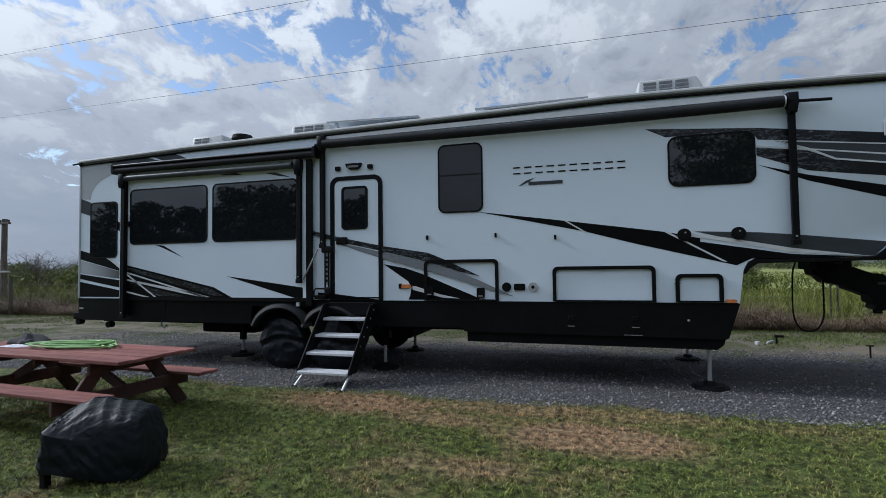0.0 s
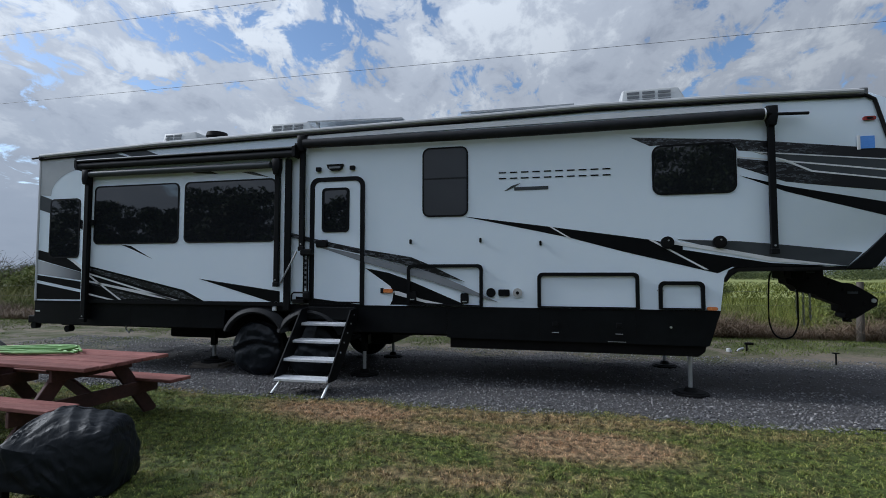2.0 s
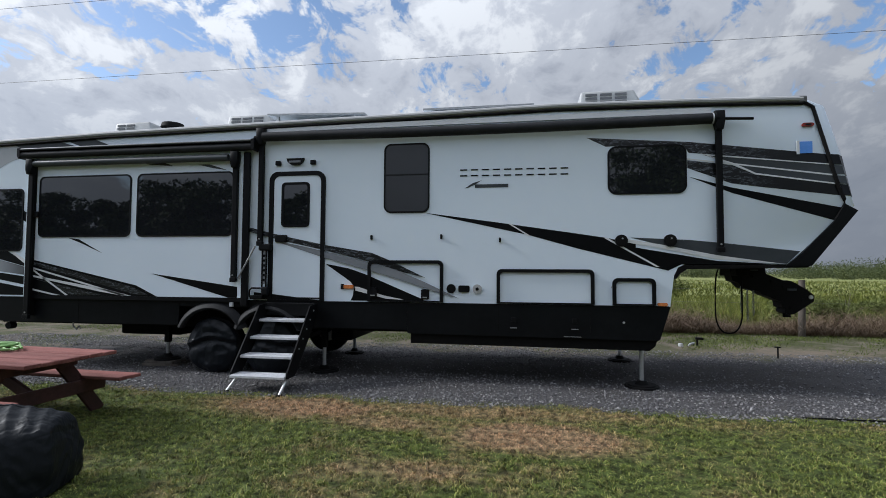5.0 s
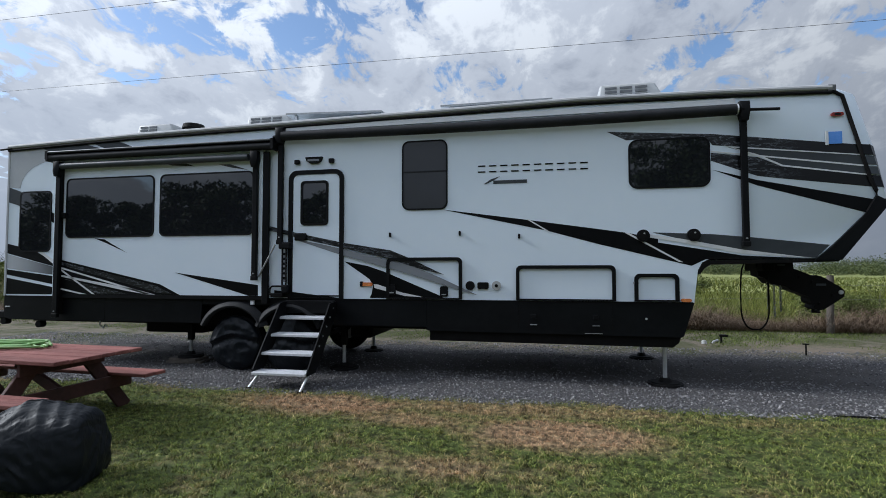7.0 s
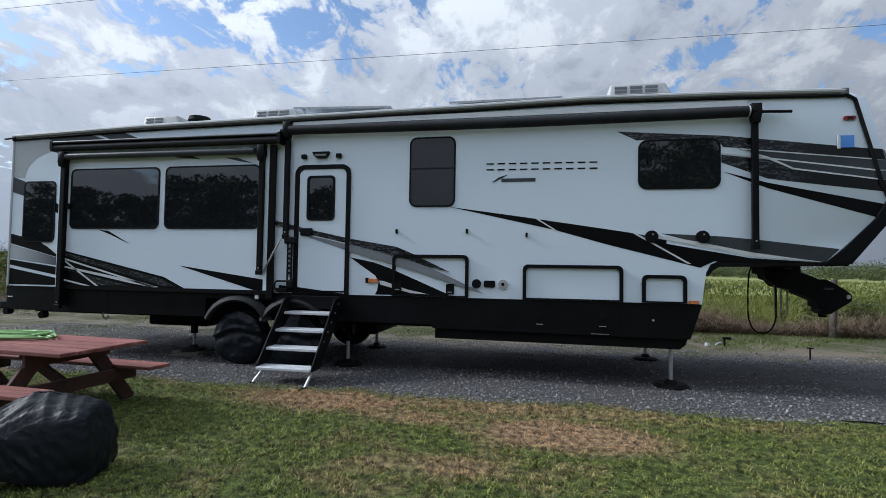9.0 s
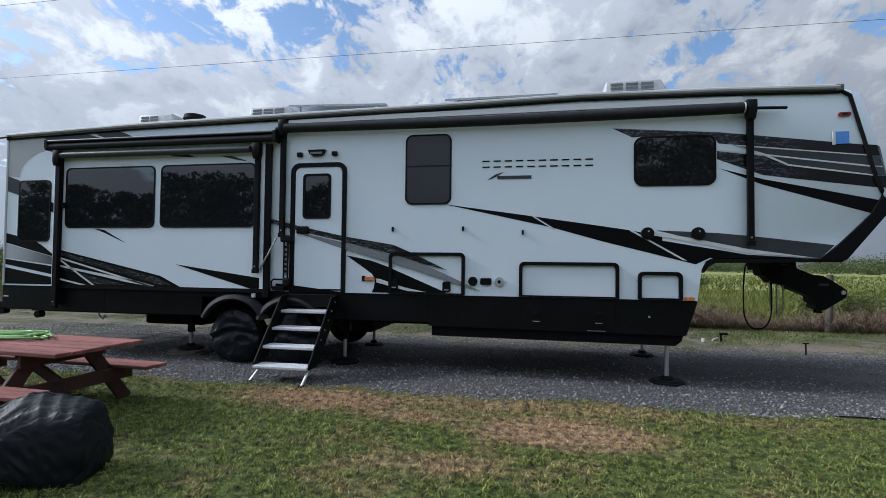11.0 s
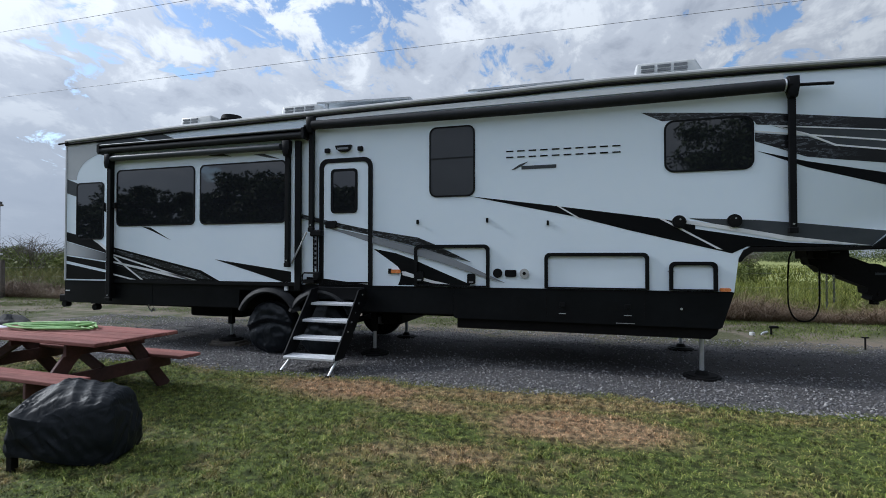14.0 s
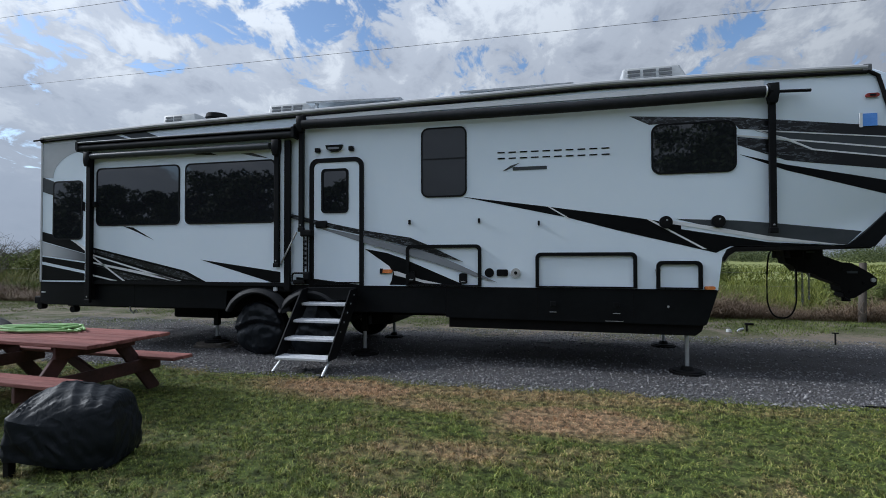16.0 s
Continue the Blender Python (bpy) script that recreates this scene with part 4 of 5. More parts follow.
def awning_arm(x, z0, z1, w=0.075, y0=WALL - 0.085, head=True):
    """A slim folding arm in a channel, with a moulded shoulder that holds the roll."""
    bm = B()
    box(bm, x - w / 2, x + w / 2, y0, y0 + 0.035, z0, z1 - 0.02, 0.008)
    arm = part("awning_arm", bm, M_black, rv)
    bm = B()
    box(bm, x - w * 0.36, x + w * 0.36, y0 + 0.036, WALL - 0.013, z0 + 0.02, z1 - 0.03, 0.004)
    part("arm_channel", bm, M_frame, arm)
    if head:
        bm = B()
        prism(bm, [(x - 0.060, z1), (x + 0.062, z1), (x + 0.060, z1 - 0.13), (x + 0.043, z1 - 0.24), (x - 0.040, z1 - 0.24), (x - 0.056, z1 - 0.16)], y0 - 0.045, y0 + 0.05)
        bmesh.ops.bevel(bm, geom=list(bm.edges), offset=0.010, segments=2, affect="EDGES", profile=0.5)
        part("arm_head", bm, M_black, arm, smooth=True)
        bm = B()
        disc(bm, (x, y0 - 0.004, z0 + 0.07), 0.011, 0.012, "Y", 12)
        part("arm_bolt", bm, M_steel, arm)
        bm = B()
        box(bm, x - w * 0.62, x + w * 0.62, y0 - 0.006, y0 + 0.05, z0 - 0.03, z0 + 0.035, 0.008)
        part("arm_foot", bm, M_black, arm)
    return arm


bm = B()
tube(bm, [(-3.84 + 0.76 * k, WALL - 0.09, 3.452 - 0.022 * math.sin(math.pi * k / 8)) for k in range(9)], 0.067, 20)
awning = part("awning", bm, M_fabric, rv, "long black roller awning rolled up", smooth=True)
bm = B()
prism(bm, [(-3.82, 3.608), (2.24, 3.615), (2.24, 3.545), (-3.82, 3.538)], WALL - 0.022, WALL - 0.004)
part("awning_flap", bm, M_white, awning, "pale awning flap along the wall")
for x in (2.225, 2.255):
    bm = B()
    disc(bm, (x, WALL - 0.09, 3.45), 0.074, 0.014, "X", 20)
    part("end_collar", bm, M_alu if x < 2.24 else M_black, awning)
bm = B()
tube(bm, [(2.25, WALL - 0.09, 3.45), (2.30, WALL - 0.09, 3.45)], 0.045, 14)
part("end_cap", bm, M_black, awning)
bm = B()
tube(bm, [(-3.98, WALL - 0.09, 3.44), (-3.84, WALL - 0.09, 3.45)], 0.030, 14)
part("end_cap", bm, M_black, awning)
bm = B()
tube(bm, [(2.33, WALL - 0.09, 3.445), (2.70, WALL - 0.09, 3.432)], 0.019, 8)
part("rod", bm, M_black, awning)
awning_arm(2.305, 1.80, 3.545)
awning_arm(-3.878, 1.90, 3.575)

bm = B()
tube(bm, [(-7.90, WALL - 0.12, 3.305), (-3.98, WALL - 0.12, 3.31)], 0.055, 18)
topper = part("slide_awning", bm, M_fabric, rv, "black slide-out topper roll", smooth=True)
bm = B()
prism(bm, [(-7.90, 3.402), (-3.99, 3.405), (-3.99, 3.372), (-7.90, 3.369)], WALL - 0.17, WALL - 0.005)
part("topper_rail", bm, M_black, topper)
bm = B()
tube(bm, [(-7.90, WALL - 0.168, 3.392), (-3.99, WALL - 0.168, 3.395)], 0.012, 8)
part("topper_lip", bm, M_grey, topper)
for x in (-7.92, -3.965):
    bm = B()
    prism(bm, [(x - 0.025, 3.405), (x + 0.02, 3.415), (x + 0.025, 3.27), (x + 0.0, 3.245), (x - 0.025, 3.285)], WALL - 0.18, WALL - 0.02)
    part("end_bracket", bm, M_black, topper)
bm = B()
tube(bm, [(-7.66, SLIDE - 0.08, 3.162), (-4.36, SLIDE - 0.08, 3.155)], 0.050, 16)
roll2 = part("window_awning", bm, M_dgrey, rv, "dark grey rolled window awning", smooth=True)
awning_arm(-7.725, 0.78, 3.235, 0.085, SLIDE - 0.085)
awning_arm(-4.262, 1.375, 3.245, 0.075, SLIDE - 0.07)
awning_arm(-4.105, 1.0, 3.262, 0.10, SLIDE - 0.03, False)
bm = B()
box(bm, -7.69, -7.615, SLIDE - 0.05, SLIDE - 0.001, 2.33, 2.42, 0.01)
part("arm_clip", bm, M_black, rv)
# support strut by the door
bm = B()
tube(bm, [(-4.20, WALL - 0.08, 1.40), (-3.92, WALL - 0.12, 1.86)], 0.012, 8)
part("gas_strut", bm, M_steel, rv)

# entry handrail, folded against the wall
bm = B()
for x in (-3.835, -3.775):
    tube(bm, [(x, WALL - 0.06, 1.20), (x, WALL - 0.06, 1.80)], 0.013, 8)
rail = part("grab_rail", bm, M_black, rv, "black folded entry handrail with pale print")
bm = B()
box(bm, -3.825, -3.785, WALL - 0.062, WALL - 0.052, 1.32, 1.78)
part("rail_plate", bm, M_grey, rail)
for k in range(6):
    bm = B()
    box(bm, -3.82, -3.79, WALL - 0.066, WALL - 0.062, 1.36 + 0.07 * k, 1.395 + 0.07 * k)
    part("plate_print", bm, M_black, rail)
bm = B()
box(bm, -3.89, -3.70, WALL - 0.09, WALL - 0.02, 1.80, 1.90, 0.02)
part("rail_hinge", bm, M_black, rail)
bm = B()
box(bm, -3.83, -3.73, WALL - 0.10, WALL - 0.02, 1.16, 1.28, 0.02)
part("rail_foot", bm, M_black, rail)
bm = B()
tube(bm, [(-4.02, WALL - 0.07, 1.13), (-4.02, WALL - 0.07, 1.23), (-3.99, WALL - 0.07, 1.26), (-3.80, WALL - 0.07, 1.26)], 0.013, 8)
part("rail_loop", bm, M_black, rail)
bm = B()
box(bm, -4.01, -3.82, WALL - 0.08, WALL - 0.02, 1.10, 1.16, 0.01)
part("rail_bracket", bm, M_frame, rail)

# ---- entry steps ----
stair = None
for x in (-3.765, -3.015):
    bm = B()
    vs = [(6.27, 1.05), (6.27, 0.86), (5.62, 0.17), (5.40, 0.17), (5.40, 0.235), (6.05, 1.03)]
    a = [bm.verts.new((x - 0.008, y, z)) for y, z in vs]
    c = [bm.verts.new((x + 0.008, y, z)) for y, z in vs]
    bm.faces.new(a)
    bm.faces.new(c[::-1])
    for i in range(len(vs)):
        bm.faces.new((a[i], c[i], c[(i + 1) % len(vs)], a[(i + 1) % len(vs)]))
    if stair is None:
        stair = part("entry_steps", bm, M_black, rv, "fold-down entry steps with four pale ribbed treads")
    else:
        part("stringer", bm, M_black, stair)
for k in range(4):
    y, z = 5.36 + 0.225 * k, 0.205 + 0.212 * k
    bm = B()
    box(bm, -3.755, -3.025, y, y + 0.24, z - 0.035, z, 0.006)
    for j in range(5):
        box(bm, -3.75, -3.03, y + 0.02 + 0.045 * j, y + 0.04 + 0.045 * j, z - 0.001, z + 0.004)
    part("tread", bm, M_tread, stair, "pale ribbed aluminium tread")
bm = B()
box(bm, -3.76, -3.02, 6.22, 6.27, 0.88, 1.06, 0.01)
part("step_apron", bm, M_black, stair)
for x0, x1, y1 in ((-3.70, -3.79, 5.36), (-3.03, -3.03, 5.25)):
    bm = B()
    tube(bm, [(x0, 5.50, 0.20), (x1, y1, 0.012)], 0.017, 8)
    leg = part("step_leg", bm, M_alu, stair, "bare aluminium step leg")
    bm = B()
    box(bm, x1 - 0.03, x1 + 0.03, y1 - 0.03, y1 + 0.03, 0.0, 0.022, 0.006)
    part("step_foot", bm, M_rubber, leg)
for k in range(5):
    bm = B()
    disc(bm, (-3.004, 5.72 + 0.11 * k, 0.50 + 0.115 * k), 0.012, 0.012, "X", 8)
    part("rivet", bm, M_alu, stair)

# ---- pin box, cable, chains under the nose ----
bm = B()
vs = [(2.84, 1.60), (3.32, 1.60), (3.325, 1.505), (3.56, 1.405), (3.60, 1.412), (3.66, 1.40), (3.73, 1.36), (3.875, 1.265), (3.95, 1.20), (3.942, 1.115), (3.69, 0.935), (3.62, 0.922),
      (3.56, 0.955), (3.575, 1.005), (3.525, 1.03), (3.52, 1.105), (3.27, 1.21), (3.23, 1.25), (3.02, 1.295), (2.95, 1.375), (2.88, 1.40)]
prism(bm, vs, 7.40, 7.66)
hitch = part("pin_box", bm, M_frame, rv, "black steel kingpin hitch box")
bm = B()
tube(bm, [(3.898, 7.38, 1.176), (3.898, 7.68, 1.176)], 0.028, 12)
part("pivot_bolt", bm, M_alu, hitch)
bm = B()
tube(bm, [(3.64, 7.52, 0.97), (3.64, 7.52, 0.88)], 0.05, 14)
part("kingpin", bm, M_frame, hitch)
bm = B()
box(bm, 3.60, 3.72, 7.390, 7.399, 1.265, 1.295)
part("plate_mark", bm, M_dgrey, hitch)
bm = B()
box(bm, 2.86, 3.02, 7.2, 7.85, 1.47, 1.60, 0.02)
part("hitch_mount", bm, M_frame, hitch)
for x, z in ((3.02, 1.50), (3.16, 1.47), (3.40, 1.40), (3.56, 1.32), (3.80, 1.14), (3.64, 1.02)):
    bm = B()
    disc(bm, (x, 7.394, z), 0.02, 0.02, "Y", 8)
    part("plate_bolt", bm, M_rubber, hitch)
bm = B()
tube(bm, [(3.56, 7.37, 0.98), (3.55, 7.36, 0.92), (3.62, 7.36, 0.90)], 0.012, 6)
part("release_lever", bm, M_frame, hitch)
bm = B()
box(bm, 3.12, 3.22, 7.390, 7.399, 1.545, 1.565)
part("plate_mark", bm, M_dgrey, hitch)
bm = B()
pts = [(2.66, 7.0, 1.60), (2.60, 7.0, 1.60), (2.55, 7.0, 1.575), (2.52, 7.0, 1.50), (2.508, 7.0, 1.40), (2.50, 7.0, 1.25), (2.498, 7.0, 1.10)]
pts += [(2.67 - 0.170 * abs(math.cos(0.0524 * k)) ** 0.8 * (1 if k < 30 else -1), 7.0, 0.95 - 0.265 * max(0.0, math.sin(0.0524 * k)) ** 1.1) for k in range(0, 61, 2)]
pts += [(2.842, 7.0, 1.10), (2.845, 7.01, 1.25), (2.86, 7.05, 1.40)]
tube(bm, pts, 0.0105, 8)
part("trailer_cable", bm, M_rubber, rv, "hanging loop of black trailer cable", smooth=True)
for x, z0 in ((3.00, 0.88), (3.08, 0.80), (3.16, 0.86)):
    bm = B()
    n = int((1.32 - z0) / 0.034)
    for k in range(n):
        z = 1.33 - k * 0.034
        c, s = (1, 0) if k % 2 else (0, 1)
        loop = [(x + c * 0.012 * math.cos(a), 7.42 + s * 0.012 * math.cos(a), z + 0.024 * math.sin(a)) for a in (i * math.pi / 4 for i in range(8))]
        tube(bm, loop, 0.005, 5, closed=True)
    part("safety_chain", bm, M_steel, rv, "hanging steel safety chain")

# ---- things on the roof ----


def roof_z(x):
    return float(np.interp(x, [p[0] for p in ROOF], [p[1] for p in ROOF]))


def shroud(x0, x1, y0, y1, z0, z1, name, label, slots):
    """A moulded plastic housing: narrower at the top, ends sloped, with dark slots in its side."""
    bm = B()
    d = (x1 - x0)
    lo = [(x0, y0), (x1, y0), (x1, y1), (x0, y1)]
    hi = [(x0 + 0.06 * d, y0 + 0.05), (x1 - 0.22 * d, y0 + 0.05), (x1 - 0.22 * d, y1 - 0.05), (x0 + 0.06 * d, y1 - 0.05)]
    a = [bm.verts.new((x, y, z0)) for x, y in lo]
    c = [bm.verts.new((x, y, z1)) for x, y in hi]
    bm.faces.new(a)
    bm.faces.new(c[::-1])
    for i in range(4):
        bm.faces.new((a[i], c[i], c[(i + 1) % 4], a[(i + 1) % 4]))
    bmesh.ops.bevel(bm, geom=list(bm.edges), offset=0.035, segments=3, affect="EDGES", profile=0.5)
    ob = part(name, bm, M_plastic, rv, label, smooth=True)
    for k in range(slots):
        for j in range(4):
            bm = B()
            xa = x0 + d * (0.12 + 0.20 * k)
            h = z1 - z0
            f = 0.42 + 0.13 * j
            box(bm, xa, xa + 0.16 * d, y0 + 0.05 * f - 0.010, y0 + 0.05 * f + 0.02, z0 + h * f, z0 + h * f + h * 0.075)
            part("vent_slot", bm, M_slot, ob)
    return ob


shroud(0.66, 1.70, 7.0, 7.75, 3.74, 4.18, "air_conditioner", "white rooftop air conditioner with slotted sides", 3)
shroud(-5.0, -4.0, 7.0, 7.75, 3.66, 4.075, "air_conditioner", "white rooftop air conditioner with slotted sides", 3)
shroud(-6.98, -6.10, 6.85, 7.5, 3.60, 4.00, "vent_cover", "white louvred roof vent cover", 2)
bm = B()
disc(bm, (-5.93, 7.0, 3.93), 0.185, 0.07, "Z", 28, 0.165)
cap = part("antenna_dome", bm, M_rubber, rv, "flat black antenna dome", smooth=True)
bm = B()
disc(bm, (-5.93, 7.0, 3.77), 0.15, 0.26, "Z", 24)
part("dome_base", bm, M_rubber, cap)


def solar(x0, x1, za, zb):
    bm = B()
    vs = [(x0, 6.50, za), (x1, 6.50, zb), (x1, 7.15, zb + 0.02), (x0, 7.15, za + 0.02)]
    a = [bm.verts.new(p) for p in vs]
    c = [bm.verts.new((p[0], p[1], p[2] - 0.028)) for p in vs]
    bm.faces.new(a)
    bm.faces.new(c[::-1])
    for i in range(4):
        bm.faces.new((a[i], c[i], c[(i + 1) % 4], a[(i + 1) % 4]))
    ob = part("solar_panel", bm, M_steel, rv, "framed solar panel mounted above the roof")
    bm = B()
    q = [bm.verts.new((x + (0.03 if x == x0 else -0.03), y + (0.03 if y < 7 else -0.03), z + 0.003)) for x, y, z in vs]
    r = [bm.verts.new((w.co.x, w.co.y, w.co.z - 0.002)) for w in q]
    bm.faces.new(q)
    bm.faces.new(r[::-1])
    for i in range(4):
        bm.faces.new((q[i], r[i], r[(i + 1) % 4], q[(i + 1) % 4]))
    part("cells", bm, M_solar, ob)
    for x, z in ((x0 + 0.15, za), (x1 - 0.15, zb)):
        bm = B()
        box(bm, x - 0.02, x + 0.02, 6.53, 6.58, roof_z(x) - 0.01, z - 0.03)
        part("bracket", bm, M_alu, ob)


solar(-1.54, 0.03, 3.855, 3.855)
solar(-3.95, -2.42, 3.89, 3.84)

# ---- picnic table ----
TT = pose(-5.62, 3.72, 0, 0, 0, -3.0)      # table's own frame: x along its length
TOP, SEAT = 0.70, 0.41
table = thing("picnic_table", (-5.62, 3.72, 0), "weathered red-painted wooden picnic table with attached benches on grass", "picnic table")


def plank(name, x0, x1, y0, y1, z0, z1, mat, parent, bevel=0.008, m=None):
    bm = B()
    box(bm, x0, x1, y0, y1, z0, z1, bevel, TT @ m if m else TT)
    return part(name, bm, mat, parent)


for k in range(6):
    y = -0.455 + 0.152 * k
    plank("top_board", -1.45 - 0.01 * (k % 2), 1.38 + 0.006 * (k % 3), y, y + 0.142, TOP - 0.038, TOP - 0.002 * (k % 2), M_wood, table)
for s in (-1, 1):
    for k in range(2):
        y0 = s * 0.63 + (k - 1) * 0.137 + 0.003
        plank("bench_board", -1.45, 1.38 + 0.01 * k, y0, y0 + 0.132, SEAT - 0.038, SEAT - 0.002 * k, M_wood, table)


def sloped(bm, p0, p1, w, t):
    """A board from p0 to p1 in the table's frame, w deep and t thick along x."""
    a, c = Vector(p0), Vector(p1)
    d = (c - a)
    ang = math.degrees(math.atan2(d.z, d.y))
    mid = (a + c) / 2
    box(bm, -t / 2, t / 2, -d.length / 2, d.length / 2, -w / 2, w / 2, 0.006, TT @ pose(*mid, ang, 0, 0))
    return bm


for x in (-0.95, 0.88):
    part("cross_brace", sloped(B(), (x + 0.045, -0.76, SEAT - 0.11), (x + 0.045, 0.76, SEAT - 0.11), 0.135, 0.038), M_wood_shaded, table)
    part("top_brace", sloped(B(), (x + 0.045, -0.42, TOP - 0.10), (x + 0.045, 0.42, TOP - 0.10), 0.12, 0.038), M_wood_shaded, table)
    for s in (-1, 1):
        part("leg", sloped(B(), (x, s * 0.74, -0.01), (x, s * 0.24, TOP - 0.05), 0.14, 0.038), M_wood_shaded, table)
    inner = 0.55 if x < 0 else -0.55
    bm = B()
    d = Vector((inner, 0, TOP - 0.12 - (SEAT - 0.10)))
    box(bm, -d.length / 2, d.length / 2, -0.02, 0.02, -0.05, 0.05, 0.005, TT @ pose(x + inner / 2, 0, (TOP - 0.12 + SEAT - 0.10) / 2, 0, -math.degrees(math.atan2(d.z, d.x)), 0))
    part("diagonal_brace", bm, M_wood_shaded, table)
plank("centre_batten", 0.10, 0.14, -0.42, 0.42, TOP - 0.10, TOP - 0.040, M_wood_shaded, table, 0.004)

# boards stacked under one of the jacks
for k, (w, turn) in enumerate(((0.30, 4), (0.26, -5))):
    bm = B()
    box(bm, -w, w, -0.15, 0.15, 0.0, 0.04, 0.005, pose(-5.80, 6.83, 0.001 + 0.0415 * k, 0, 0, turn))
    tagged(part("jack_board", bm, M_bark), "weathered grey-brown board stacked on gravel beneath a stabiliser jack", "board", "boards under the jack")

# coil of hose on the table
bm = B()
pts = []
rng = random.Random(4)
for k in range(300):
    a = k * 2 * math.pi / 33
    loop = k // 33
    f = k / 300
    rx, ry = 0.43 - 0.06 * (loop % 4) + 0.05 * math.sin(0.9 * loop), 0.20 - 0.022 * (loop % 4) + 0.02 * math.cos(1.7 * loop)
    off = TT @ Vector((-0.02 + 0.09 * math.sin(1.3 * loop) + 0.03 * math.sin(0.61 * k) + rx * math.cos(a), 0.10 + 0.05 * math.cos(2.1 * loop) + 0.02 * math.sin(0.43 * k) + ry * math.sin(a + 0.15 * loop), 0))
    pts.append((off.x, off.y, TOP + 0.013 + 0.034 * f + 0.009 * (1 + math.sin(a * 1.7 + loop)) * min(1, 3 * f)))
tail = TT @ Vector((0.55, 0.16, 0))
pts.append((tail.x, tail.y, TOP + 0.03))
tube(bm, pts, 0.0115, 7)
hose = part("garden_hose", bm, M_hose, smooth=True)
tagged(hose, "coiled bright green garden hose lying on picnic table", "hose")


def heap(name, cx, cy, rx, ry, h, base, mat, label, category, seed):
    """A soft crumpled pile."""
    bm = B()
    n, rows = 28, []
    for j in range(9):
        f = j / 8
        row = []
        for k in range(n):
            a = k * 2 * math.pi / n
            r = math.cos(f * math.pi / 2) ** 0.7
            w = 1 + 0.5 * noise.noise(Vector((2 * math.cos(a), 2 * math.sin(a), seed + f)))
            z = h * (1 - math.cos(f * math.pi / 2)) * (1 + 0.9 * noise.noise(Vector((math.cos(a) * r * 2.5, math.sin(a) * r * 2.5, seed))))
            p = TT @ Vector((cx + rx * r * w * math.cos(a), cy + ry * r * w * math.sin(a), 0))
            row.append(bm.verts.new((p.x, p.y, base + max(z, 0.0))))
        rows.append(row)
    for a, c in zip(rows, rows[1:]):
        for k in range(n):
            bm.faces.new((a[k], a[(k + 1) % n], c[(k + 1) % n], c[k]))
    bm.faces.new(rows[0][::-1])
    bm.faces.new(rows[-1])
    return tagged(part(name, bm, mat, smooth=True), label, category)


heap("cloth_bag", -0.95, 0.20, 0.24, 0.15, 0.11, TOP, M_cloth, "crumpled dark cloth bag lying on the picnic table", "bag", 2.0)
heap("plastic_bag", -0.82, -0.04, 0.19, 0.10, 0.02, TOP, M_paper, "flattened pale plastic bag on the picnic table", "bag", 5.0)

# ---- covered grill ----
grill = thing("covered_grill", (-3.6, 2.58, 0), "small grill under a creased black plastic cover on the lawn", "grill")
bm = B()
ax, ay = Vector((0.89, 0.455, 0)), Vector((-0.30, 0.954, 0))
centre = Vector((-3.585, 2.515, 0))
NA = 180


def crease(u, v, s):
    """Long straight ridges running along v, with flat panels between."""
    return 1 - 3.2 * abs(noise.noise(Vector((u, v, s))))


HU, HV = 0.338, 0.224


def rim(u, v):
    """Height of the edge where top turns to side: sharp raised near corner, sagging long side."""
    f, g = (u / HU + 1) / 2, (v / HV + 1) / 2
    sag = 0.075 * math.sin(math.pi * min(1, max(0, f))) * max(0.0, 1 - 1.4 * g)
    return 0.405 + 0.015 * f - 0.06 * f * g - 0.02 * g - sag


def ridge(u):
    return float(np.interp(u, (-0.26, -0.10, 0.0, 0.16, 0.27), (0.50, 0.578, 0.570, 0.535, 0.492)))


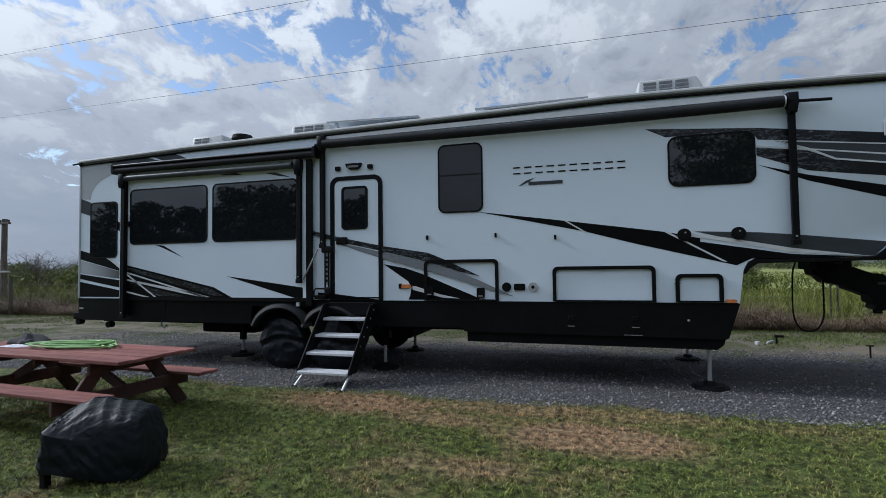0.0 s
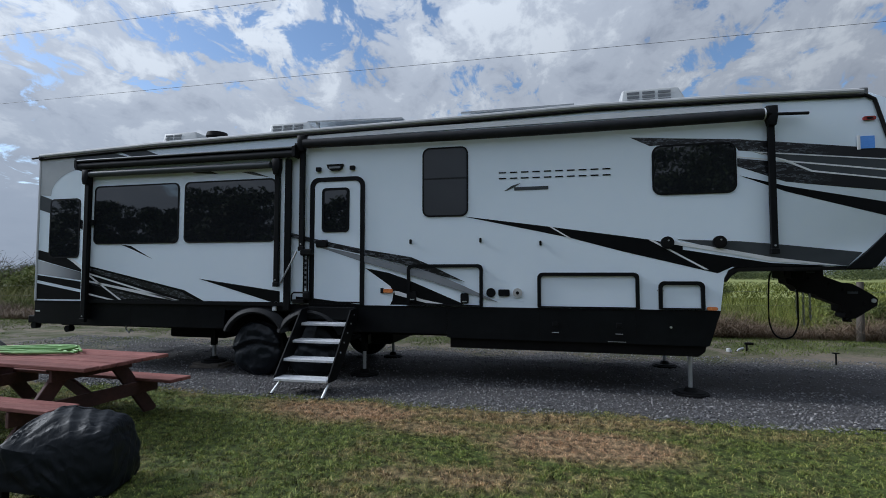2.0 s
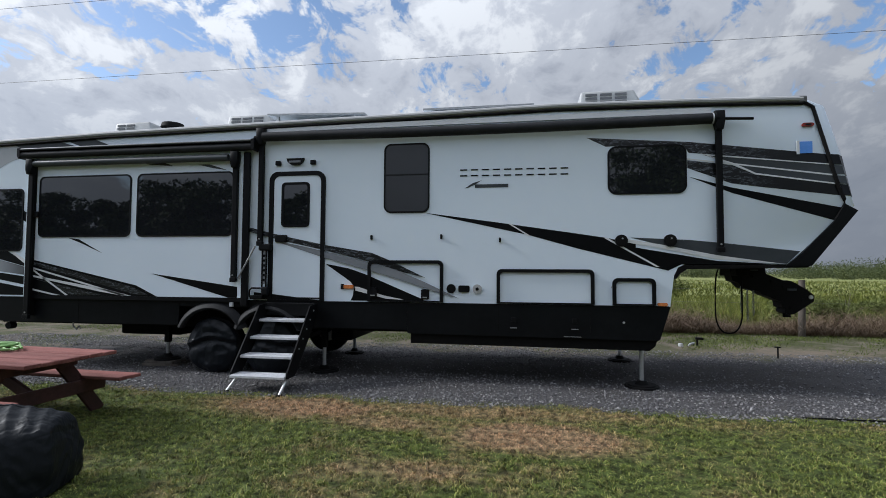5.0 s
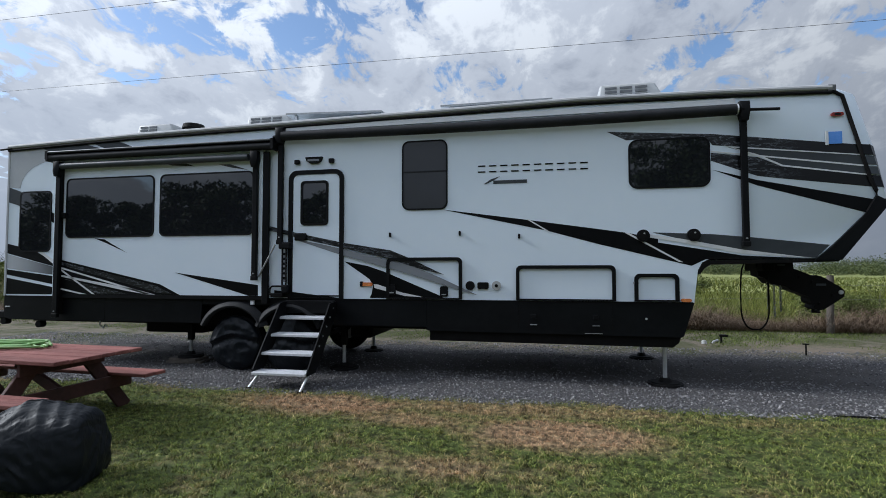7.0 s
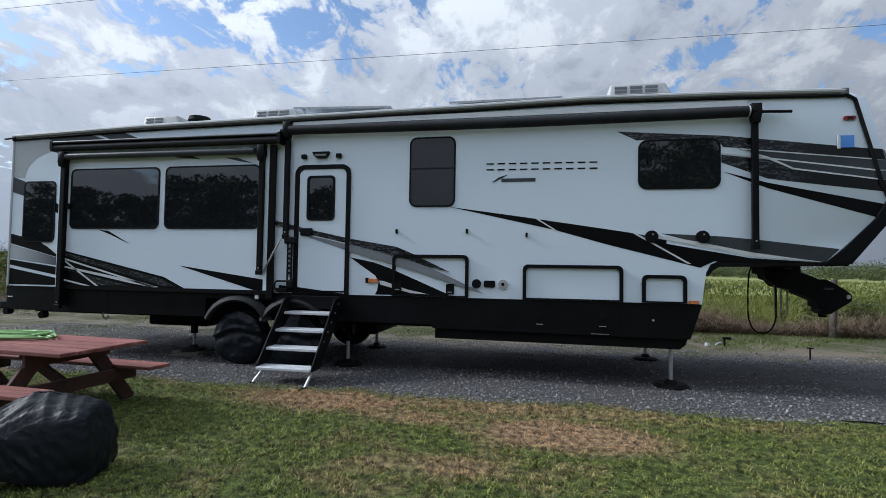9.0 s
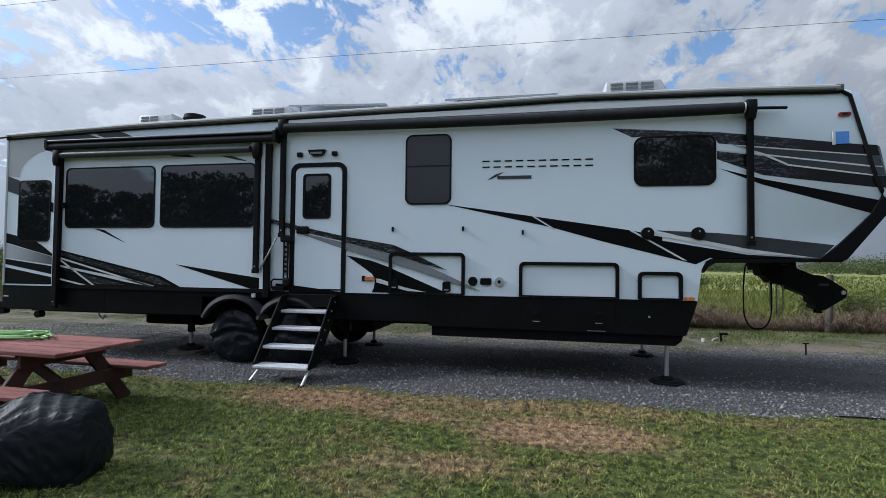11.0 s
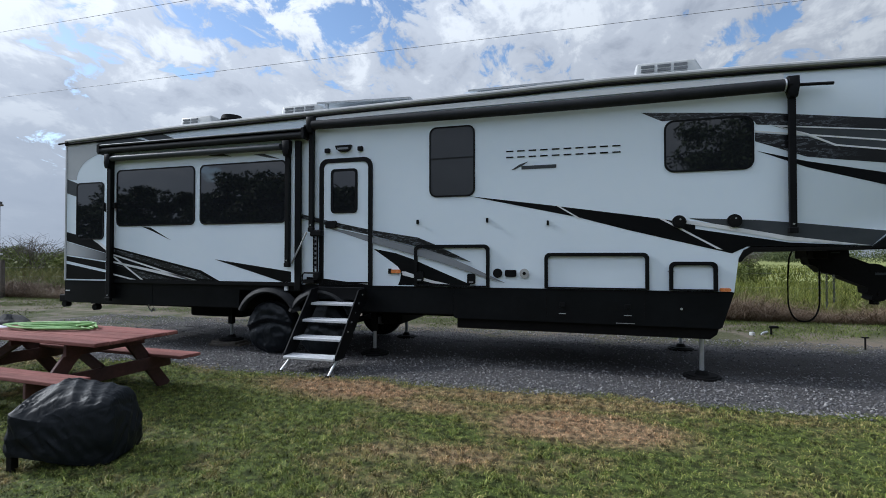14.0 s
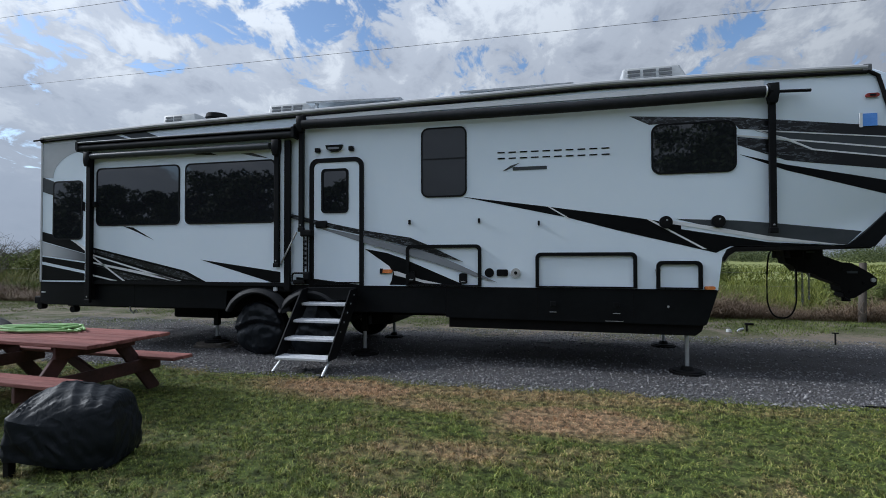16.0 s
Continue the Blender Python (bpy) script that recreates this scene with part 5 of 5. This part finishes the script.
rows = []
for j in range(62):
    row = []
    for k in range(NA):
        a = k * 2 * math.pi / NA
        c, s = math.cos(a), math.sin(a)
        e = (abs(c) ** 7 + abs(s) ** 7) ** (-1 / 7)
        u0, v0 = HU * e * c, HV * e * s
        top = rim(u0, v0)
        near = max(0.0, min(1.0, 0.5 - 0.8 * u0 / HU)) * max(0.0, min(1.0, 0.7 - 0.5 * v0 / HV))
        hem = 0.018 + 0.085 * near + 0.014 * noise.noise(Vector((c * 3, s * 3, 2.5)))
        # how far along the edge, for folds that hang from it
        along = 1.3 * (u0 - v0)
        if j < 28:
            q = j / 27
            z = hem + (top - hem) * q
            hang = 0.012 * crease(4.6 * along + 1.6 * q, 0.9 * q + 1.2 * u0, 7.0) + 0.008 * crease(12 * along + 3.0 * q, 2.2 * q, 2.0)
            hang *= (1 - 0.75 * q ** 3) * min(1.0, 0.5 + 3 * q)
            belly = 0.022 * math.sin(math.pi * q) * (1 - near) - 0.012 * q
            u, v = u0 + (hang + belly) * c, v0 + (hang + belly) * s
        else:
            q = (j - 27) / 34
            ur, vr = max(-0.20, min(0.26, 0.72 * u0)), 0.06
            sharp = near ** 2
            w = sharp * q ** 0.9 + (1 - sharp) * (1 - math.cos(0.5 * math.pi * q))
            u, v = u0 - 0.012 * c + (ur - u0) * w, v0 - 0.012 * s + (vr - v0) * w
            z = top + (ridge(ur) - top) * (0.15 * q + 0.85 * math.sin(0.5 * math.pi * q))
            # creases fan out from the raised corner, others run down from the ridge
            du, dv = u + HU, v + HV
            fan, far = math.atan2(dv, du), math.hypot(du, dv)
            fold = 0.012 * min(1.0, far / 0.15) * crease(5.5 * fan, 1.2 * far, 3.0) * max(0.0, 1 - far / 0.62)
            fold += 0.010 * crease(9 * u + 4 * v, 2.2 * v - u, 9.0) * min(1.0, far / 0.3)
            fold += 0.006 * crease(17 * fan, 3 * far, 6.0) + 0.004 * crease(34 * fan, 5 * far, 8.0)
            z += fold * min(1.0, 4 * q) * (1 - 0.5 * q)
        p = centre + ax * u + ay * v
        row.append(bm.verts.new((p.x, p.y, max(0.010, z))))
    rows.append(row)
for a, c in zip(rows, rows[1:]):
    for k in range(NA):
        bm.faces.new((a[k], a[(k + 1) % NA], c[(k + 1) % NA], c[k]))
bm.faces.new(rows[-1])
part("cover", bm, M_film, grill, "creased black plastic cover", smooth=True)
for sx, sy in ((-1, -1), (1, -1), (1, 1), (-1, 1)):
    p = centre + ax * (0.285 * sx) + ay * (0.178 * sy)
    bm = B()
    box(bm, p.x - 0.025, p.x + 0.025, p.y - 0.025, p.y + 0.025, 0.0, 0.14, 0.004)
    part("leg", bm, M_frame, grill)

# ---- overhead lines ----
for y, z, x0, x1 in ((13.0, 10.0, -90, 60), (18.55, 10.0, -120, 70)):
    bm = B()
    tube(bm, [(x, y + 0.012 * (x + 10), z) for x in range(x0, x1, 10)], 0.006 if y < 15 else 0.0075, 6)
    tagged(part("power_line", bm, M_wire), "thin dark overhead power line against the sky", "power line", "overhead lines")

for x, y in ((-88, 12.05), (48, 13.70), (-118, 17.3), (58, 19.37)):
    bm = B()
    tube(bm, [(x, y, 0), (x, y, 10.15)], [0.16, 0.11], 10)
    tagged(part("line_pole", bm, M_post, smooth=True), "tall grey wooden pole carrying an overhead line", "pole", "line poles")

# ---- fence along the field ----


def fence_post(x, y, h, r, lean=0.0):
    bm = B()
    tube(bm, [(x, y, 0), (x + lean * 0.5, y, h * 0.5), (x + lean, y, h)], [r, r * 0.95, r * 0.88], 10)
    return tagged(part("fence_post", bm, M_fence, smooth=True), "weathered grey wooden fence post at the field edge", "fence post", "field fence posts")


for x in (-37.5, -31.2, -27.0, -20.6, -13.5, -6.1, 0.3, 6.45, 12.8, 19.4, 25.6, 32.0):
    fence_post(x, 12.75 + 0.1 * math.sin(x), 1.33 + 0.05 * math.sin(3 * x), 0.078, 0.04 * math.sin(5 * x))
for z in (0.8, 1.12):
    bm = B()
    tube(bm, [(x, 12.66 + 0.1 * math.sin(x), z + 0.02 * math.sin(x)) for x in range(-45, 45, 3)], 0.0022, 5)
    tagged(part("fence_wire", bm, M_wire), "thin sagging wire strung between the fence posts", "wire", "fence wires")
pole = thing("utility_pole", (-25.9, 15.7, 0), "short grey wooden pole with a small crossarm beside brush", "pole")
bm = B()
tube(bm, [(-25.9, 15.7, 0), (-25.9, 15.7, 4.05)], [0.13, 0.11], 12)
part("shaft", bm, M_post, pole, smooth=True)
bm = B()
box(bm, -26.1, -25.4, 15.55, 15.65, 3.80, 3.88, 0.01)
part("crossarm", bm, M_post, pole)
for x in (-26.05, -25.5):
    bm = B()
    disc(bm, (x, 15.6, 3.94), 0.05, 0.12, "Z", 12)
    part("insulator", bm, M_wire, pole)
bm = B()
box(bm, -25.95, -25.25, 15.5, 15.56, 1.58, 1.66, 0.01)
part("reflector_board", bm, M_plastic, pole)

# ---- black edging between gravel and lawn ----
bm = B()
tube(bm, [(2.75 + 0.20 * k, 5.37 + 0.012 * math.sin(2.3 * k) - 0.004 * k, 0.008 + 0.010 * math.sin(0.24 * k)) for k in range(10)], 0.010, 7)
tagged(part("lawn_edging", bm, M_rubber, smooth=True), "thin black rubber edging strip between gravel and lawn", "edging")

# ---- small things on the far verge ----
bm = B()
tube(bm, [(4.35, 9.35, 0), (4.35, 9.35, 0.20)], 0.014, 8)
stake = part("ground_stake", bm, M_frame)
tagged(stake, "short dark steel stake driven into bare dirt", "stake")
bm = B()
box(bm, 4.30, 4.40, 9.34, 9.36, 0.185, 0.205)
part("stake_head", bm, M_frame, stake)
tap = thing("water_hookup", (3.25, 10.6, 0), "white and black water hookup lying on the verge", "water hookup")
bm = B()
disc(bm, (3.07, 10.55, 0.028), 0.055, 0.056, "Z", 18, 0.042)
part("lid", bm, M_plastic, tap)
bm = B()
tube(bm, [(3.24, 10.6, 0.0), (3.28, 10.61, 0.04), (3.36, 10.63, 0.06)], 0.024, 10)
part("coupling", bm, M_steel, tap)
bm = B()
tube(bm, [(3.42, 10.64, 0), (3.42, 10.64, 0.16)], 0.02, 8)
box(bm, 3.38, 3.54, 10.6, 10.66, 0.13, 0.18, 0.015)
part("valve", bm, M_frame, tap)

# ---- grass, stones, leaves: made by the thousand ----
rs = np.random.RandomState(7)


def link_mesh(name, co, faces, mat, label, category, kind="stuff", parent=None):
    """faces: an array of triangles."""
    me = bpy.data.meshes.new(name)
    n = len(faces)
    me.vertices.add(len(co))
    me.vertices.foreach_set("co", np.asarray(co, np.float32).ravel())
    me.loops.add(3 * n)
    me.loops.foreach_set("vertex_index", np.asarray(faces, np.int32).ravel())
    me.polygons.add(n)
    me.polygons.foreach_set("loop_start", np.arange(0, 3 * n, 3, dtype=np.int32))
    me.update(calc_edges=True)
    me.materials.append(mat)
    ob = new(name, me)
    if parent:
        ob.parent = parent
        ob.matrix_parent_inverse = parent.matrix_basis.inverted()
        return ob
    return tagged(ob, label, category, kind=kind)


def blades(px, py, h, w, lean, base=0.0):
    """Bent blades of two lengths: five points, three triangles each."""
    n = len(px)
    a = rs.uniform(0, 2 * np.pi, n)
    b = rs.uniform(0, 2 * np.pi, n)
    sx, sy = np.cos(a) * w / 2, np.sin(a) * w / 2
    lx, ly = np.cos(b) * lean * h, np.sin(b) * lean * h
    co = np.zeros((n, 5, 3))
    for i, (f, g, s) in enumerate(((0, 0, -1), (0, 0, 1), (0.55, 0.3, -0.8), (0.55, 0.3, 0.8), (1, 1, 0))):
        co[:, i, 0] = px + lx * g + sx * s
        co[:, i, 1] = py + ly * g + sy * s
        co[:, i, 2] = base + h * f * (1 - 0.35 * lean * g)
    tri = np.array([(0, 1, 2), (1, 3, 2), (2, 3, 4)])
    faces = (np.arange(n)[:, None, None] * 5 + tri[None]).reshape(-1, 3)
    return co.reshape(-1, 3), faces


def wave(x, y, f, s):
    return np.sin(x * f + s) * np.cos(y * f * 1.3 - s * 1.7) + 0.5 * np.sin(x * f * 2.3 - y * f * 1.9 + s * 3)


# mown lawn: clumps over a thin short sward
nc = 15500
cx, cy = rs.uniform(-8.5, 6.5, nc), 1.3 + 4.2 * rs.rand(nc)
per = rs.randint(8, 24, nc)
idx = np.repeat(np.arange(nc), per)
px = cx[idx] + rs.normal(0, 0.030, len(idx))
py = cy[idx] + rs.normal(0, 0.030, len(idx))
tall = rs.gamma(6.0, 1 / 6.0, nc)[idx]
px = np.concatenate([px, rs.uniform(-8.5, 6.5, 110000)])
py = np.concatenate([py, rs.uniform(1.3, 5.5, 110000)])
tall = np.concatenate([tall, np.full(110000, 0.6)])
keep = py < 5.25 + 0.11 * wave(px, py, 2.1, 1) + 0.05 * wave(px, py, 6.3, 2) + rs.normal(0, 0.09, len(px))
px, py, tall = px[keep], py[keep], tall[keep]
dead = np.exp(-((px / 0.85) ** 2 + ((py - 4.28) / 0.42) ** 2))
h = rs.uniform(0.015, 0.034, len(px)) * tall * (1 - 0.35 * dead)
lush = np.exp(-(((px - 1.9) / 1.2) ** 2 + ((py - 4.1) / 0.7) ** 2)) + np.exp(-(((px - 0.6) / 0.6) ** 2 + ((py - 2.7) / 0.4) ** 2))
long = rs.rand(len(px)) < 0.006 + 0.05 * lush
h = np.where(long, h * 1.6, h)
co, fa = blades(px, py, np.clip(h, 0.010, 0.09), rs.uniform(0.004, 0.009, len(px)), rs.uniform(0.4, 1.5, len(px)))
link_mesh("lawn_grass", co, fa, M_blade, "short mown green grass with straw-coloured dead patches", "grass")

px, py = rs.uniform(-11, 9, 45000), rs.uniform(-7.0, 1.4, 45000)
co, fa = blades(px, py, rs.uniform(0.012, 0.03, len(px)), rs.uniform(0.006, 0.014, len(px)), rs.uniform(0.5, 1.9, len(px)))
link_mesh("lawn_grass", co, fa, M_blade, "short mown green grass underfoot", "grass")

# weeds and tufts on the gravel's edge and the far verge
n = 90000
px, py = rs.uniform(-24, 12, n), rs.uniform(8.8, 13.2, n)
keep = (wave(px, py, 0.9, 4) + 0.5 * wave(px, py, 2.7, 1) + 0.75 * (py - 10.9)) > rs.uniform(-0.3, 1.0, n)
px, py = px[keep], py[keep]
co, fa = blades(px, py, rs.uniform(0.02, 0.065, len(px)), rs.uniform(0.008, 0.016, len(px)), rs.uniform(0.4, 1.4, len(px)))
link_mesh("verge_grass", co, fa, M_tall, "patchy low weeds on the dirt verge", "grass")

n = 16000
px, py = rs.uniform(-22, -8.6, n), rs.uniform(5.9, 9.6, n)
keep = wave(px, py, 1.3, 2) + 0.5 * wave(px, py, 3.1, 5) - 0.25 * (px + 11) > rs.uniform(0.2, 1.6, n)
px, py = px[keep], py[keep]
co, fa = blades(px, py, rs.uniform(0.02, 0.07, len(px)), rs.uniform(0.008, 0.018, len(px)), rs.uniform(0.4, 1.4, len(px)))
link_mesh("verge_grass", co, fa, M_tall, "sparse green weeds in trampled dirt behind the trailer", "grass")

# brown dry grass along the fence
n = 100000
px, py = rs.uniform(-34, 22, n), 12.85 + np.abs(rs.normal(0, 0.75, n))
h = rs.gamma(6.0, 0.10, n) * (0.85 + 0.35 * wave(px, py, 0.8, 3))
co, fa = blades(px, py, np.clip(h, 0.08, 1.15), rs.uniform(0.005, 0.012, n), rs.uniform(0.7, 2.3, n))
link_mesh("dry_grass", co, fa, M_brown, "brown matted dry grass along the fence", "grass")

# tall green grass of the field
n = 110000
far = rs.rand(n) ** 1.8
py = 14.1 + far * 17
px = rs.uniform(-1, 1, n) * (22 + 1.35 * (py - 13.8)) - 8
h = rs.uniform(0.35, 0.8, n) * (0.8 + 0.25 * wave(px, py, 0.35, 5) + 0.25 * wave(px, py, 1.1, 2)) * np.where(px > -6, 0.75, 1.0)
grow = 1 + 0.018 * (py - 13.8)
w = rs.uniform(0.012, 0.03, n) * grow
lean = rs.uniform(0.15, 0.9, n)
for keep, mat, label in ((px <= -6, M_tall, "tall green field grass beyond the fence"), (px > -6, M_far, "light yellow-green grass at the field's edge")):
    co, fa = blades(px[keep], py[keep], np.clip(h, 0.2, 1.3)[keep], w[keep], lean[keep])
    link_mesh("tall_grass", co, fa, mat, label, "grass")

# thinner grass farther out in the field
n = 42000
py = 30 + 70 * rs.rand(n) ** 1.5
px = rs.uniform(-1, 1, n) * (40 + 1.1 * (py - 30)) + 8
h = rs.uniform(0.25, 0.6, n) * (0.8 + 0.3 * wave(px, py, 0.12, 3))
co, fa = blades(px, py, np.clip(h, 0.15, 0.9), rs.uniform(0.05, 0.11, n), rs.uniform(0.4, 1.6, n))
link_mesh("field_grass", co, fa, M_far, "light yellow-green grass across the open field", "grass")

# rank brush beyond the gravel
n = 30000
px, py = rs.uniform(-52, -12, n), rs.uniform(15.5, 25, n)
h = rs.uniform(0.7, 1.5, n) * (0.85 + 0.3 * wave(px, py, 0.5, 2))
co, fa = blades(px, py, np.clip(h, 0.4, 2.0), rs.uniform(0.018, 0.045, n), rs.uniform(0.2, 0.9, n))
link_mesh("brush_grass", co, fa, M_brush, "rank tall brush of mixed green and straw grass", "grass")

# loose stones of the gravel pad
n = 82000
px, py = rs.uniform(-12, 7, n), 5.2 + rs.power(0.75, n) * 4.6
keep = py > 5.27 + 0.10 * wave(px, py, 2.1, 1) + 0.05 * wave(px, py, 6.3, 2) + rs.normal(0, 0.07, n)
# stones thinned below the trailer so the ground painted dark for shade shows
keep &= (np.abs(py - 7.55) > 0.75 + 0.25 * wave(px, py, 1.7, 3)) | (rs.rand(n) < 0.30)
px, py = px[keep], py[keep]
n = len(px)
size = np.minimum(rs.gamma(2.0, 0.0034, n) + 0.0028, 0.022)
octa = np.array([(1, 0, 0), (-1, 0, 0), (0, 1, 0), (0, -1, 0), (0, 0, 1), (0, 0, -1)], float)
tri = np.array([(0, 2, 4), (2, 1, 4), (1, 3, 4), (3, 0, 4), (2, 0, 5), (1, 2, 5), (3, 1, 5), (0, 3, 5)])
co = octa[None] * size[:, None, None] * rs.uniform(0.55, 1.35, (n, 6, 1))
ang = rs.uniform(0, 2 * np.pi, n)
tip = rs.uniform(-0.7, 0.7, n)
c, s = np.cos(tip)[:, None], np.sin(tip)[:, None]
y2, z2 = co[..., 1] * c - co[..., 2] * s, co[..., 1] * s + co[..., 2] * c
c, s = np.cos(ang)[:, None], np.sin(ang)[:, None]
co = np.stack([co[..., 0] * c - y2 * s + px[:, None], co[..., 0] * s + y2 * c + py[:, None], 0.75 * z2 + 0.35 * size[:, None]], -1)
fa = (np.arange(n)[:, None, None] * 6 + tri[None]).reshape(-1, 3)
link_mesh("gravel", co.reshape(-1, 3), fa, M_stone, "loose grey crushed-stone gravel on the pad", "gravel")


def leaf_cloud(centres, radii, per, size):
    """Small bent leaves scattered through overlapping clumps."""
    cs = np.repeat(np.asarray(centres, float), per, 0)
    rr = np.repeat(np.asarray(radii, float), per, 0)
    n = len(cs)
    d = rs.normal(0, 1, (n, 3))
    d /= np.linalg.norm(d, axis=1)[:, None]
    p = cs + d * rr * (rs.rand(n, 1) ** 0.45)
    a = rs.normal(0, 1, (n, 3))
    a /= np.linalg.norm(a, axis=1)[:, None]
    b = np.cross(a, rs.normal(0, 1, (n, 3)))
    b /= np.linalg.norm(b, axis=1)[:, None] + 1e-9
    s = size * rs.uniform(0.5, 1.4, (n, 1))
    co = np.stack([p - a * s, p + b * s * 0.55, p + a * s, p - b * s * 0.55], 1).reshape(-1, 3)
    fa = (np.arange(n)[:, None, None] * 4 + np.array([(0, 1, 2), (0, 2, 3)])[None]).reshape(-1, 3)
    return co, fa


def tree(x, y, h, spread, seed, per=70, leaf=0.16, label="dense dark green tree behind the lawn"):
    r = random.Random(seed)
    t = thing("tree", (x, y, 0), label, "tree", "trees behind the lawn")
    bm = B()
    top = (x + r.uniform(-0.3, 0.3), y, h * 0.62)
    tube(bm, [(x, y, 0), (x + 0.1, y, h * 0.25), top], [0.035 * h, 0.026 * h, 0.012 * h], 9)
    for k in range(7):
        a = r.uniform(0, 6.28)
        z = h * r.uniform(0.25, 0.5)
        e = (x + spread * 0.7 * math.cos(a), y + spread * 0.7 * math.sin(a), z + h * r.uniform(0.12, 0.35))
        m = (x + spread * 0.3 * math.cos(a), y + spread * 0.3 * math.sin(a), z + h * 0.12)
        tube(bm, [(x, y, z), m, e], [0.014 * h, 0.010 * h, 0.004 * h], 6)
    part("trunk", bm, M_bark, t, smooth=True)
    cs, ra = [], []
    for k in range(70):
        a, f = r.uniform(0, 6.28), r.random() ** 0.6
        z = h * r.uniform(0.05, 0.95)
        wide = 1.2 * spread * (1.0 - 0.5 * abs(z / h - 0.5) * 2)
        cs.append((x + wide * f * math.cos(a), y + wide * f * math.sin(a), z))
        q = h * r.uniform(0.06, 0.13)
        ra.append((q * 1.3, q * 1.3, q * 0.8))
    co, fa = leaf_cloud(cs, ra, per, leaf)
    link_mesh("crown", co, fa, M_leaf, "", "", parent=t)


for k, (x, h, sp) in enumerate(((-62, 7.2, 4.4), (-55, 7.6, 4.4), (-48, 7.4, 4.4), (-42.5, 8.4, 4.2), (-37, 8.2, 3.8), (-32, 9.6, 3.8), (-27, 9.0, 3.8), (-22, 8.0, 4.0), (-17, 8.4, 3.8), (-11.5, 8.8, 3.6), (-6, 7.6, 3.8),
                                (-1, 8.0, 3.8), (4, 8.6, 4.0), (9.5, 11.8, 4.6), (14.5, 10.6, 4.2), (20, 8.6, 4.0), (26, 8.6, 4.2), (33, 8.4, 4.2))):
    tree(x, -27 - 1.5 * math.sin(1.7 * k), h, sp, 11 + k, 340 if 3 < x < 16 else 150, 0.15 if 3 < x < 16 else 0.21)

# bushes in the field and a far line of woods


def bush(x, y, h, spread, seed, per=60, leaf=0.10, twigs=False):
    r = random.Random(seed)
    t = thing("bush", (x, y, 0), "bare-twigged bush in tall grass" if twigs else "rounded green bush in the field", "bush", "field bushes")
    bm = B()
    for k in range(46 if twigs else 7):
        a, f = r.uniform(0, 6.28), r.random()
        e = Vector((x + spread * f * math.cos(a), y + spread * f * math.sin(a), h * r.uniform(0.7, 1.05)))
        m = Vector((x + 0.3 * spread * f * math.cos(a), y + 0.3 * spread * f * math.sin(a), h * 0.45))
        tube(bm, [(x, y, 0), m, e], [0.009 * h, 0.005 * h, 0.002 * h], 5)
        if twigs:
            for j in range(7):
                d = Vector((r.uniform(-1, 1), r.uniform(-1, 1), r.uniform(0, 0.8))) * 0.22 * h
                p = m.lerp(e, r.uniform(0.4, 1.0))
                tube(bm, [p, p + d], [0.003 * h, 0.0012 * h], 4)
    part("stem", bm, M_bark, t)
    cs, ra = [], []
    for k in range(18):
        a, f = r.uniform(0, 6.28), r.random() ** 0.6
        cs.append((x + spread * f * math.cos(a), y + spread * f * math.sin(a), h * r.uniform(0.15, 0.55 if twigs else 0.85) * (1 - 0.3 * f)))
        q = h * r.uniform(0.14, 0.24)
        ra.append((q * 1.4, q * 1.4, q * 0.85))
    co, fa = leaf_cloud(cs, ra, per, leaf)
    link_mesh("foliage", co, fa, M_bush, "", "", parent=t)


for k, (x, y, h, sp, tw) in enumerate(((-29.5, 19.5, 2.6, 2.8, True), (-26, 20.5, 2.3, 2.2, False), (-23.5, 21, 2.1, 2.0, False), (-33, 21, 2.6, 2.4, False), (-21, 24, 2.3, 2.4, False), (-38, 26, 3.0, 3, False),
                                       (47, 60, 2.4, 4.6, False), (54, 64, 2.7, 4.8, False), (62, 66, 2.9, 5.2, False), (70, 72, 3.1, 5.4, False), (80, 80, 3.4, 5.8, False),
                                       (7.6, 15.2, 0.95, 0.8, False), (8.9, 15.4, 1.05, 0.9, False),
                                       (7.4, 33, 2.5, 1.3, True), (9.6, 35, 2.2, 1.0, True))):
    bush(x, y, h, sp, 50 + k, 120 if y > 30 and tw else 420 if y > 18 else 900, (0.045 if y > 18 else 0.012) + 0.0007 * y, tw)

cs, ra = [], []
for k in range(230):
    a = rs.uniform(0.20, 0.75) if k % 10 < 6 else rs.uniform(-1.05, -0.55) if k % 10 < 9 else rs.uniform(-0.55, 0.20)
    d = rs.uniform(150, 230)
    q = rs.uniform(1.6, 3.8)
    cs.append((d * math.sin(a), d * math.cos(a), q * 0.68))
    ra.append((q * 2.2, q * 2.2, q * 0.9))
co, fa = leaf_cloud(cs, ra, 620, 0.19)
link_mesh("far_woods", co, fa, M_woods, "low green line of woods on the horizon", "woods")
